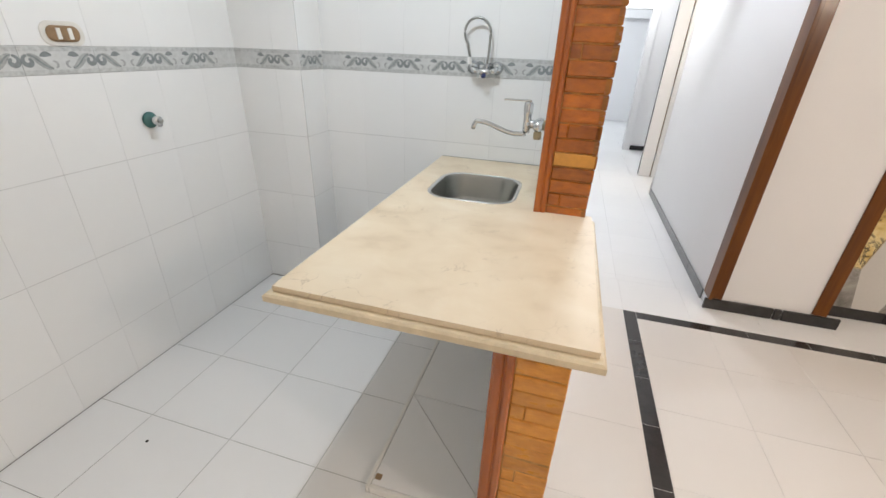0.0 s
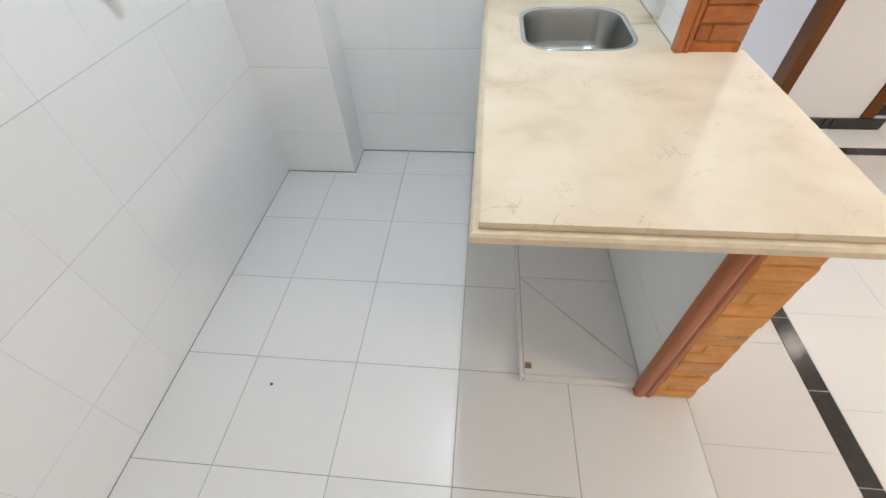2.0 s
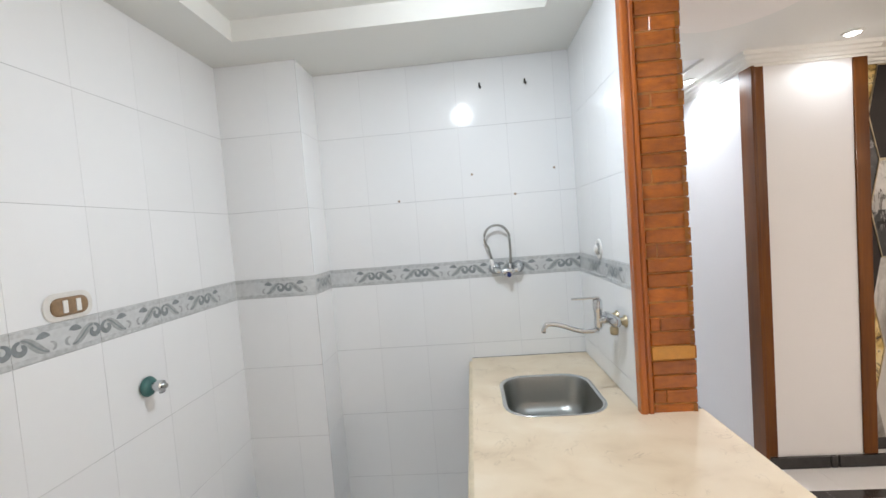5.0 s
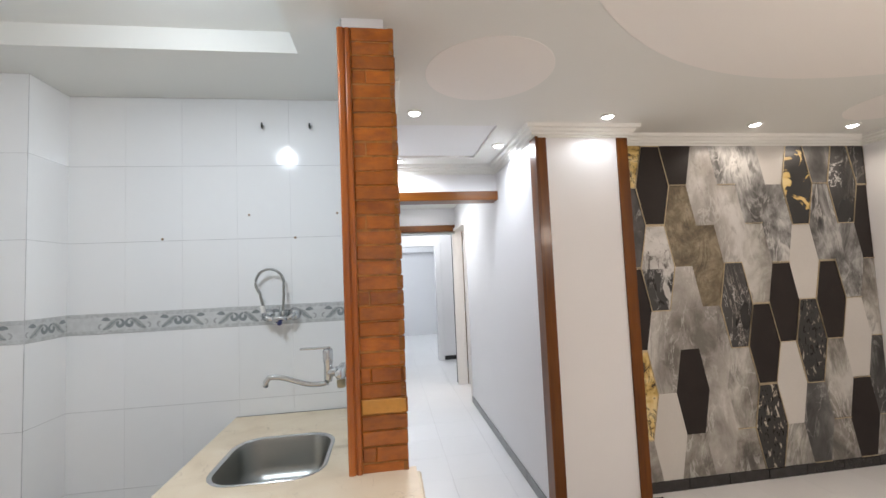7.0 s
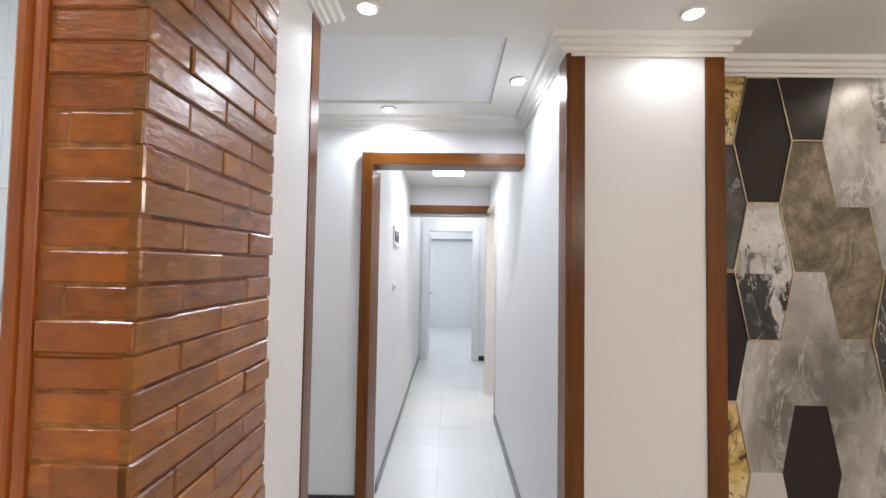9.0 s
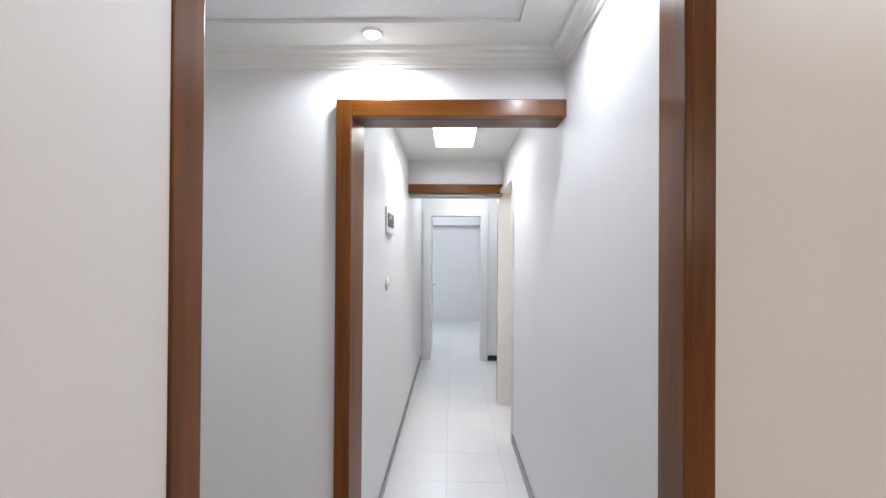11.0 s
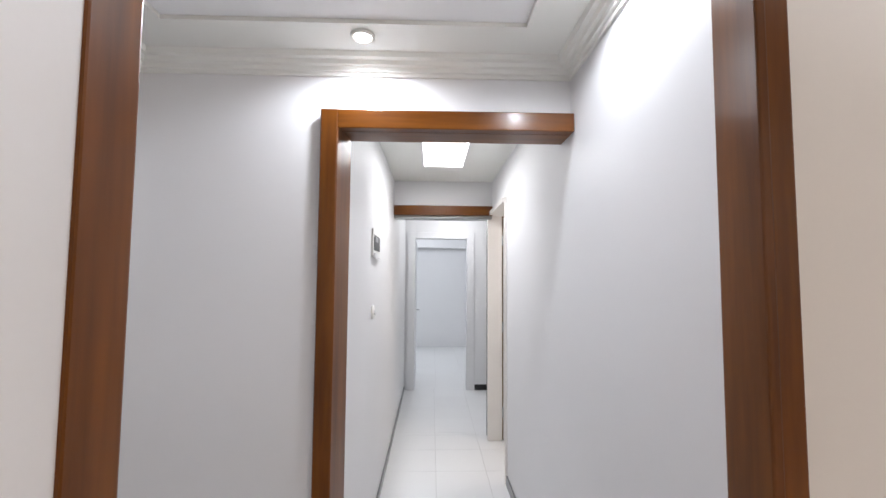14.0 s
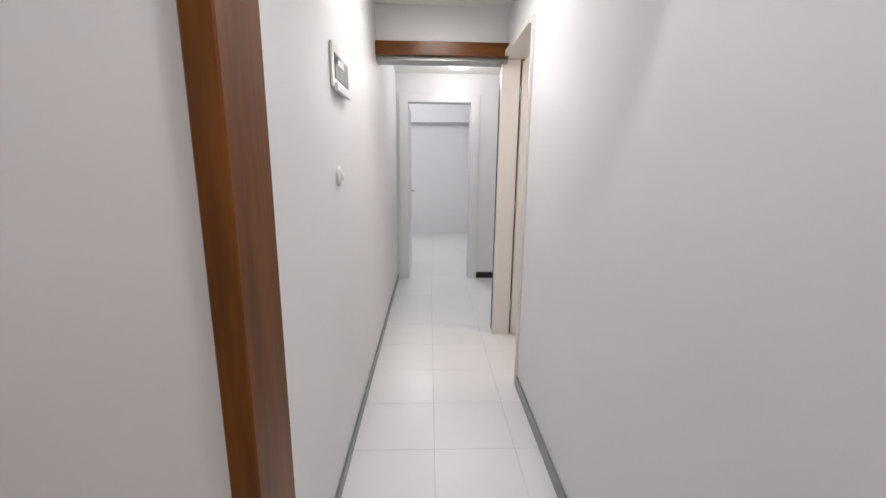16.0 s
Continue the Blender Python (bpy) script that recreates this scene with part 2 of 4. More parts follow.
M["dark"] = mat("dark_gap", (0.03, 0.028, 0.025), 0.6, var=0.2)
M["cream"] = mat("cream_door_paint", (0.82, 0.795, 0.77), 0.35, var=0.03, scale=4, bump=0.03)
M["white_paint"] = mat("white_door_paint", (0.80, 0.80, 0.81), 0.35, var=0.02, scale=4)
M["plastic"] = mat("white_plastic", (0.80, 0.79, 0.76), 0.35, var=0.03, scale=20)
M["brown_plastic"] = mat("bronze_plastic", (0.34, 0.22, 0.12), 0.3, var=0.2, scale=30)
M["green"] = mat("green_plastic", (0.05, 0.17, 0.16), 0.4, var=0.2, scale=40)
M["blue"] = mat("blue_plastic", (0.02, 0.03, 0.12), 0.35, var=0.1, scale=40)
M["glow"] = mat("lamp_glass", (1.0, 0.98, 0.95), 0.3, var=0, emit=14)
M["glow_panel"] = mat("panel_diffuser", (0.97, 0.98, 1.0), 0.4, var=0, emit=2.0)
M["grime"] = mat("old_grout", (0.38, 0.38, 0.38), 0.8, var=0.4, scale=25)
M["meter_glass"] = mat("smoked_glass", (0.045, 0.042, 0.045), 0.42, var=0.3, scale=25, spec=0.3)
M["gold"] = mat("gold_edge", (0.60, 0.50, 0.34), 0.35, 0.8, var=0.15, scale=40)


# ---- helpers for meshes ----
def link(name, bm, material, parent=None, label="", smooth=False):
    me = bpy.data.meshes.new(name)
    bm.to_mesh(me)
    bm.free()
    me.materials.append(material)
    if smooth:
        for p in me.polygons:
            p.use_smooth = True
    ob = new(name, me)
    if parent:
        ob.parent = parent
    if label:
        ob["label"] = label
    return ob


part = link


def thing(name, label, category, group="", at=(0, 0, 0)):
    ob = new(name)
    ob.location = at
    return tagged(ob, label, category, group)


def boxes(*spans, bevel=0.0, segments=2):
    """A bmesh of boxes, each (x0, x1, y0, y1, z0, z1)."""
    bm = bmesh.new()
    for x0, x1, y0, y1, z0, z1 in spans:
        m = Matrix.LocRotScale(((x0 + x1) / 2, (y0 + y1) / 2, (z0 + z1) / 2), None, (x1 - x0, y1 - y0, z1 - z0))
        bmesh.ops.create_cube(bm, size=1, matrix=m)
    if bevel:
        bmesh.ops.bevel(bm, geom=bm.edges[:], offset=bevel, segments=segments, affect="EDGES", profile=0.6)
    return bm


def structure(name, bm, material, label="", category="", parent=None):
    return tagged(link(name, bm, material, parent), label, category, kind="structure")


def tube(points, radius, sides=10, bm=None, closed=False):
    """A round tube along points."""
    bm = bm or bmesh.new()
    pts = [Vector(p) for p in points]
    rings = []
    up = Vector((0, 0, 1))
    for i, p in enumerate(pts):
        d = (pts[min(i + 1, len(pts) - 1)] - pts[max(i - 1, 0)]).normalized()
        side = d.cross(up)
        if side.length < 1e-3:
            side = d.cross(Vector((0, 1, 0)))
        side.normalize()
        other = side.cross(d).normalized()
        r = radius[i] if isinstance(radius, (list, tuple)) else radius
        rings.append([bm.verts.new(p + r * (math.cos(a) * side + math.sin(a) * other)) for a in [2 * math.pi * k / sides for k in range(sides)]])
    for a, b in zip(rings, rings[1:]):
        for k in range(sides):
            bm.faces.new((a[k], a[(k + 1) % sides], b[(k + 1) % sides], b[k]))
    bm.faces.new(rings[0][::-1])
    bm.faces.new(rings[-1])
    bmesh.ops.recalc_face_normals(bm, faces=bm.faces[:])
    return bm


def lathe(profile, m=None, sides=24, bm=None):
    """A turned shape from (radius, height) pairs, about the local z."""
    bm = bm or bmesh.new()
    m = m or Matrix()
    rings = [[bm.verts.new(m @ Vector((r * math.cos(2 * math.pi * k / sides), r * math.sin(2 * math.pi * k / sides), h))) for k in range(sides)] for r, h in profile]
    for a, b in zip(rings, rings[1:]):
        for k in range(sides):
            bm.faces.new((a[k], a[(k + 1) % sides], b[(k + 1) % sides], b[k]))
    bm.faces.new(rings[0][::-1])
    bm.faces.new(rings[-1])
    bmesh.ops.recalc_face_normals(bm, faces=bm.faces[:])
    return bm


SOUTH = Matrix(((1, 0, 0, 0), (0, 0, -1, 0), (0, 1, 0, 0), (0, 0, 0, 1)))   # faces -y
EAST = Matrix(((0, 0, 1, 0), (1, 0, 0, 0), (0, 1, 0, 0), (0, 0, 0, 1)))     # faces +x
WEST = Matrix(((0, 0, -1, 0), (-1, 0, 0, 0), (0, 1, 0, 0), (0, 0, 0, 1)))   # faces -x
PLAQUES = {}


def plaque(name, u, v, t, c, material, parent, m):
    """A flat piece u by v, t thick, with chamfered front edges; alike pieces share a mesh. m: its lower corner."""
    key = (round(u, 3), round(v, 3), t, c, material.name)
    if key not in PLAQUES:
        bm = bmesh.new()
        rings = [[bm.verts.new((x, y, z)) for x, y in ((i, i), (u - i, i), (u - i, v - i), (i, v - i))] for i, z in ((0, 0), (0, t - c), (c, t))]
        for a, b in zip(rings, rings[1:]):
            for k in range(4):
                bm.faces.new((a[k], a[(k + 1) % 4], b[(k + 1) % 4], b[k]))
        bm.faces.new(rings[-1])
        me = bpy.data.meshes.new(name)
        bm.to_mesh(me)
        bm.free()
        me.materials.append(material)
        PLAQUES[key] = me
    ob = new(name, PLAQUES[key])
    ob.parent = parent
    ob.matrix_local = m
    return ob


def at(base, *p):
    return Matrix.Translation(p) @ base


def rounded(w, h, r, n=6):
    """Points of a rounded rectangle about the origin, counter-clockwise."""
    pts = []
    for cx, cy, a0 in ((w / 2 - r, h / 2 - r, 0), (-w / 2 + r, h / 2 - r, 90), (-w / 2 + r, -h / 2 + r, 180), (w / 2 - r, -h / 2 + r, 270)):
        pts += [(cx + r * math.cos(radians(a0 + 90 * k / n)), cy + r * math.sin(radians(a0 + 90 * k / n))) for k in range(n + 1)]
    return pts


def loft(loops, cap0=True, cap1=True, bm=None):
    """A skin over closed loops of equally many points."""
    bm = bm or bmesh.new()
    rings = [[bm.verts.new(p) for p in loop] for loop in loops]
    n = len(rings[0])
    for a, b in zip(rings, rings[1:]):
        for k in range(n):
            bm.faces.new((a[k], a[(k + 1) % n], b[(k + 1) % n], b[k]))
    if cap0:
        bm.faces.new(rings[0][::-1])
    if cap1:
        bm.faces.new(rings[-1])
    return bm


def sweep(path, profile):
    """A moulding along a path in plan; profile: (distance from the wall to the path's right, height)."""
    bm = bmesh.new()
    pts = [Vector(p) for p in path]
    rings = []
    for i, p in enumerate(pts):
        ns = []
        for a, b in ((i - 1, i), (i, i + 1)):
            if 0 <= a and b < len(pts):
                d = (pts[b] - pts[a]).normalized()
                ns.append(Vector((d.y, -d.x)))
        n = ns[0] if len(ns) == 1 else (ns[0] + ns[1]) / (1 + ns[0].dot(ns[1]))
        rings.append([bm.verts.new((p.x + n.x * d, p.y + n.y * d, z)) for d, z in profile])
    k = len(profile)
    for a, b in zip(rings, rings[1:]):
        for j in range(k):
            bm.faces.new((a[j], a[(j + 1) % k], b[(j + 1) % k], b[j]))
    bm.faces.new(rings[0])
    bm.faces.new(rings[-1][::-1])
    bmesh.ops.recalc_face_normals(bm, faces=bm.faces[:])
    return bm


# ---- structure ----
H = 2.75
structure("wall_kitchen_west", boxes((-1.90, -1.7531, -3.35, 2.424, 0, H)), M["grout"], "kitchen side wall faced with white tiles", "wall")
wall_back = structure("wall_kitchen_north", boxes((-1.756, -0.012, 2.291, 2.424, 0, H)), M["plaster"], "white wall between kitchen and lobby", "wall")
structure("wall_pier", boxes((-1.753, -1.3442, 2.0582, 2.291, 0, H)), M["grout"], "tiled pier in the kitchen corner", "wall")
partition = structure("wall_partition", boxes((0.012, 0.16, 1.58, 2.424, 0, H), (0.012, 0.155, 0.83, 1.58, 0, 0.853)), M["plaster"], "partition clad in brick with a low part under the counter", "wall")
structure("wall_kitchen_grout", boxes((-1.344, 0.012, 2.2852, 2.291, 0, CEIL), (0.0052, 0.012, 0.83, 2.285, 0, 0.853), (0.0052, 0.012, 1.585, 2.285, 0.9, CEIL)), M["grout"], "tile bed of the kitchen wall", "wall")
structure("wall_lobby_west", boxes((-0.83, -0.68, 2.424, 3.60, 0, H)), M["plaster"], "white plastered lobby wall", "wall")
structure("wall_lobby_north", boxes((-0.83, 0.125, 3.60, 3.75, 0, H), (0.125, 1.122, 3.60, 3.75, 2.225, H)), M["plaster"], "white lobby wall with an opening to the corridor", "wall")
structure("wall_corridor_west", boxes((0.0, 0.172, 3.75, 7.635, 0, H), (0.1255, 0.172, 3.721, 3.75, 0, 2.17)), M["plaster"], "white plastered corridor wall", "wall")
structure("wall_corridor_east", boxes((1.122, 1.26, 2.95, 5.086, 0, H), (1.122, 1.26, 5.086, 5.945, 2.19, H), (1.122, 1.26, 5.945, 6.06, 0, H)), M["plaster"], "white corridor wall with a doorway", "wall")
structure("wall_pilaster", boxes((1.122, 1.76, 2.64, 2.95, 0, H)), M["plaster"], "white plastered pilaster", "wall")
structure("wall_hall_north", boxes((1.76, 4.0, 2.815, 2.95, 0, H)), M["plaster"], "hall wall behind the hexagon cladding", "wall")
structure("wall_hall_east", boxes((3.85, 4.0, -3.35, 2.815, 0, H)), M["plaster"], "white hall wall", "wall")
structure("wall_hall_south", boxes((-1.756, 3.85, -3.35, -3.2, 0, H)), M["plaster"], "white hall wall", "wall")
structure("wall_passage_north", boxes((-0.9, 0.31, 7.635, 7.78, 0, H), (1.03, 2.4, 7.635, 7.78, 0, H), (0.31, 1.03, 7.635, 7.78, 2.075, H)), M["plaster"], "white wall with a bedroom door", "wall")
structure("wall_passage_east", boxes((2.1, 2.25, 6.06, 7.635, 0, H), (1.26, 2.1, 5.96, 6.06, 0, H)), M["plaster"], "white passage wall", "wall")
structure("wall_side_room", boxes((3.0, 3.1, 2.95, 6.06, 0, H), (2.1, 3.1, 6.06, 6.16, 0, H)), M["plaster"], "white wall of the side room", "wall")
structure("wall_bedroom", boxes((-0.9, -0.8, 7.78, 10.95, 0, H), (2.3, 2.4, 7.78, 10.95, 0, H), (-0.9, 2.4, 10.95, 11.05, 0, H)), M["plaster"], "white bedroom wall", "wall")
structure("beam_bedroom", boxes((-0.8, 2.3, 10.65, 10.95, 2.142, H)), M["plaster"], "white ceiling beam over the bedroom wall", "beam")


def ceiling(name, x0, x1, y0, y1, z, recesses, label):
    """A ceiling with recesses; each is (outline, depth)."""
    from mathutils.geometry import tessellate_polygon
    bm = bmesh.new()
    polys = [[(x0, y0), (x1, y0), (x1, y1), (x0, y1)]] + [o for o, d in recesses]
    flat = [Vector((x, y, 0)) for p in polys for x, y in p]
    vs = [bm.verts.new((v.x, v.y, z)) for v in flat]
    for tri in tessellate_polygon([[Vector((x, y, 0)) for x, y in p] for p in polys]):
        bm.faces.new([vs[i] for i in tri])
    for o, d in recesses:
        loft([[(x, y, z) for x, y in o], [(x, y, z + d) for x, y in o]], False, True, bm)
    m = Matrix.LocRotScale(((x0 + x1) / 2, (y0 + y1) / 2, z + 0.22), None, (x1 - x0, y1 - y0, 0.1))
    bmesh.ops.create_cube(bm, size=1, matrix=m)
    bmesh.ops.remove_doubles(bm, verts=bm.verts[:], dist=1e-5)
    return structure(name, bm, M["ceiling"], label, "ceiling")


def rect(x0, x1, y0, y1):
    return [(x0, y0), (x1, y0), (x1, y1), (x0, y1)]


def disc(x, y, r, n=64):
    return [(x + r * math.cos(2 * math.pi * k / n), y + r * math.sin(2 * math.pi * k / n)) for k in range(n)]


ceiling("ceiling", -1.9, 4.0, -3.35, 7.78, CEIL,
        [(rect(-1.52, -0.19, -0.6, 1.83), 0.09), (rect(-0.155, 0.15, -1.6, 1.335), 0.09), (rect(-0.436, 0.875, 2.63, 3.345), 0.020),
         (rect(0.465, 0.79, 4.45, 5.29), 0.12)],
        "white plaster ceiling with rectangular coffers")
# flat discs whose warm white stands in for light in the ceiling circles
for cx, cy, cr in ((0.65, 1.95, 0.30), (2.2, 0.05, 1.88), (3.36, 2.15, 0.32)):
    structure("ceiling_disc", loft([[(x, y, CEIL - d) for x, y in disc(cx, cy, cr + e, 96)] for d, e in ((0.0, 0.0), (0.0015, 0.0), (0.002, -0.002))], False, True), M["lit_disc"], "flat round ceiling disc with its warm glow painted in", "ceiling")
# added panel that shows the tray lit by its colour alone
structure("ceiling_tray", boxes((-0.434, 0.873, 2.632, 3.343, CEIL + 0.015, CEIL + 0.018)), M["tray"], "added panel of the lobby ceiling tray, its light painted as brighter white", "ceiling")
structure("ceiling_passage", boxes((0.172, 2.1, 6.02, 7.635, 2.385, 2.47)), M["ceiling"], "lowered white passage ceiling", "ceiling")
structure("ceiling_bedroom", boxes((-0.9, 2.4, 7.78, 11.05, 2.62, 2.72)), M["ceiling"], "white bedroom ceiling", "ceiling")
structure("ceiling_side_room", boxes((1.26, 3.1, 2.95, 6.16, 2.66, 2.74)), M["ceiling"], "white side room ceiling", "ceiling")
CORNICE = [(0, 2.405), (0.012, 2.405), (0.014, 2.418), (0.026, 2.420), (0.030, 2.436), (0.044, 2.440), (0.050, 2.456), (0.068, 2.460), (0.074, 2.4805), (0, 2.4805)]
structure("cornice", sweep([(0.16, 2.008), (0.16, 2.424), (-0.68, 2.424), (-0.68, 3.60), (1.122, 3.60), (1.122, 2.64), (1.76, 2.64), (1.76, 2.815), (3.85, 2.815), (3.85, -3.2)], CORNICE), M["ceiling"], "stepped white plaster cornice", "cornice")

floor = structure("floor", boxes((-1.9, 4.0, -3.35, 11.05, -0.15, -0.0014)), M["floor_grout"], "white tiled floor", "floor")

# ---- kitchen ----
def counter():
    c = thing("counter", "beige marble counter slab with a stepped edge on a brick support", "counter")
    # the top slab round the sink, then the part that runs to the partition's end
    cx, cy = -0.285, 1.77
    hole = [(cx + x, cy + y) for x, y in rounded(0.37, 0.39, 0.10)]
    from mathutils.geometry import tessellate_polygon
    outer = [(-0.602, 0.735), (0.218, 0.735), (0.218, 1.572), (0.004, 1.572), (0.004, 2.282), (-0.602, 2.282)]
    bm = bmesh.new()
    for z in (0.884, 0.90):
        vs = [bm.verts.new((x, y, z)) for x, y in outer + hole]
        for tri in tessellate_polygon([[Vector((x, y, 0)) for x, y in p] for p in (outer, hole)]):
            bm.faces.new([vs[i] for i in tri])
    loft([[(x, y, 0.884) for x, y in outer], [(x, y, 0.90) for x, y in outer]], False, False, bm)
    loft([[(x, y, 0.884) for x, y in hole], [(x, y, 0.90) for x, y in hole]], False, False, bm)
    bmesh.ops.remove_doubles(bm, verts=bm.verts[:], dist=1e-5)
    bmesh.ops.recalc_face_normals(bm, faces=bm.faces[:])
    part("top_slab", bm, M["counter"], c)
    # the lower slab, proud of the top one, with a rounded nose
    low = [(-0.620, 0.713), (0.234, 0.713), (0.234, 1.572), (0.004, 1.572), (0.004, 2.282), (-0.620, 2.282)]
    mid = [(x + (0.006 if x < -0.3 else -0.006 if x > 0.1 else 0), y + (0.006 if y < 1 else 0)) for x, y in low]
    bm = bmesh.new()
    for z in (0.855, 0.883):
        vs = [bm.verts.new((x, y, z)) for x, y in mid + hole]
        for tri in tessellate_polygon([[Vector((x, y, 0)) for x, y in p] for p in (mid, hole)]):
            bm.faces.new([vs[i] for i in tri])
    loft([[(x, y, z) for x, y in o] for o, z in ((mid, 0.855), (low, 0.861), (low, 0.877), (mid, 0.883))], False, False, bm)
    bmesh.ops.remove_doubles(bm, verts=bm.verts[:], dist=1e-5)
    bmesh.ops.recalc_face_normals(bm, faces=bm.faces[:])
    part("lower_slab", bm, M["counter_edge"], c, "rounded lower marble edge")
    return c


def sink():
    s = thing("sink", "stainless steel sink basin set in the counter", "sink")
    cx, cy = -0.285, 1.77

    def ring(w, h, r, z):
        return [(cx + x, cy + y, z) for x, y in rounded(w, h, r, 8)]
    part("rim", loft([ring(0.396, 0.416, 0.112, 0.9005), ring(0.394, 0.414, 0.111, 0.9025), ring(0.378, 0.398, 0.104, 0.903), ring(0.365, 0.385, 0.098, 0.899)], False, False), M["chrome"], s, "polished steel rim", smooth=True)
    part("basin", loft([ring(0.365, 0.385, 0.098, 0.899), ring(0.352, 0.372, 0.094, 0.88), ring(0.335, 0.355, 0.09, 0.79), ring(0.30, 0.32, 0.08, 0.752), ring(0.20, 0.22, 0.06, 0.744), ring(0.06, 0.06, 0.029, 0.741)], False, True), M["steel"], s, smooth=True)
    part("drain", lathe([(0.035, 0), (0.038, 0.004), (0.026, 0.005), (0.022, 0.001)], Matrix.Translation((cx, cy, 0.7425))), M["chrome"], s)
    return s


def faucet():
    f = thing("faucet", "chrome wall mixer tap with a swan spout over the sink", "faucet")
    y, z = 1.72, 1.205
    for dy in (-0.045, 0.045):
        part("wall_flange", lathe([(0.024, 0), (0.024, 0.005), (0.015, 0.012), (0.011, 0.04)], at(WEST, 0.006, y + dy, z)), M["brass"], f, "brass wall flange", smooth=True)
    part("body", tube([(-0.034, y - 0.07, z), (-0.036, y - 0.05, z), (-0.036, y + 0.05, z), (-0.034, y + 0.07, z)], [0.016, 0.021, 0.021, 0.016], 14), M["chrome"], f, smooth=True)
    part("arm", tube([(-0.036, y, z), (-0.06, y, z), (-0.085, y, z)], [0.016, 0.017, 0.017], 14), M["chrome"], f, smooth=True)
    part("cartridge", lathe([(0.013, -0.034), (0.016, -0.024), (0.015, 0.03), (0.017, 0.036), (0.019, 0.05), (0.019, 0.076), (0.015, 0.083)], Matrix.Translation((-0.085, y, z))), M["chrome"], f, smooth=True)
    part("lever", boxes((-0.185, -0.075, y - 0.009, y + 0.009, z + 0.085, z + 0.092), bevel=0.003), M["chrome"], f)
    sp = []
    for k in range(15):
        u = k / 14
        sp.append((-0.085 - 0.205 * u, y - 0.016 * u, z - 0.035 + 0.012 * math.sin(u * math.pi * 1.6 + 3.4) + 0.022 * u))
    sp.append((-0.300, y - 0.016, z - 0.018))
    sp.append((-0.303, y - 0.016, z - 0.034))
    part("spout", tube(sp, 0.0095, 12), M["chrome"], f, smooth=True)
    part("knob", lathe([(0.014, 0), (0.016, 0.01), (0.016, 0.026), (0.008, 0.034)], Matrix.Translation((-0.036, y - 0.03, z - 0.052))), M["brass"], f, smooth=True)
    return f


def hose_valve():
    h = thing("hose_tap", "twin angle valves joined by a looped grey hose on the wall", "valve")
    y = 2.283
    c, zc = -0.383, 1.378
    for dx in (-0.062, 0.062):
        part("rosette", lathe([(0.032, 0), (0.032, 0.004), (0.022, 0.014), (0.012, 0.03)], at(SOUTH, c + dx, y, zc + 0.004)), M["chrome"], h, smooth=True)
        part("elbow", tube([(c + dx, y - 0.025, zc + 0.004), (c + dx, y - 0.042, zc), (c + dx * 0.85, y - 0.046, zc - 0.010), (c + dx * 0.4, y - 0.046, zc - 0.014)], [0.011, 0.014, 0.014, 0.011], 12), M["chrome"], h, smooth=True)
    part("valve_body", tube([(c - 0.034, y - 0.046, zc - 0.014), (c - 0.02, y - 0.046, zc - 0.014), (c + 0.02, y - 0.046, zc - 0.014), (c + 0.034, y - 0.046, zc - 0.014)], [0.011, 0.016, 0.016, 0.011], 12), M["chrome"], h, smooth=True)
    part("outlet_nozzle", tube([(c - 0.016, y - 0.046, zc - 0.02), (c - 0.017, y - 0.048, zc - 0.042)], 0.008, 10), M["chrome"], h, smooth=True)
    part("handle", lathe([(0.010, 0), (0.012, 0.006), (0.012, 0.014), (0.007, 0.019)], at(SOUTH, c + 0.006, y - 0.058, zc - 0.032), 8), M["blue"], h, "blue valve handle")
    part("hose_nut", lathe([(0.010, 0), (0.011, 0.004), (0.011, 0.030), (0.008, 0.036)], Matrix.Translation((c - 0.074, y - 0.042, zc + 0.018)) @ Matrix.Rotation(-0.16, 4, "Y")), M["plastic"], h)
    part("hose_nut", lathe([(0.009, 0), (0.010, 0.004), (0.010, 0.022), (0.007, 0.027)], Matrix.Translation((c + 0.016, y - 0.042, zc - 0.002))), M["chrome"], h)
    part("vent_pin", tube([(c + 0.002, y - 0.046, zc - 0.004), (c + 0.001, y - 0.046, zc + 0.046)], 0.0025, 6), M["steel"], h)
    loop = []
    for k in range(33):
        u = k / 32
        a = math.pi * (1.22 - 1.27 * u)
        loop.append((c - 0.0405 + 0.0635 * math.cos(a) - 0.010 * (1 - u) * math.sin(math.pi * u), y - 0.042, zc + 0.160 + 0.070 * math.sin(a)))
    loop = [(c - 0.075, y - 0.042, zc + 0.048), (c - 0.084, y - 0.042, zc + 0.085)] + loop + [(c + 0.0215, y - 0.042, zc + 0.095), (c + 0.0195, y - 0.042, zc + 0.055), (c + 0.017, y - 0.042, zc + 0.022)]
    part("hose", tube(loop, 0.0062, 10), M["steel"], h, "braided grey hose", smooth=True)
    return h


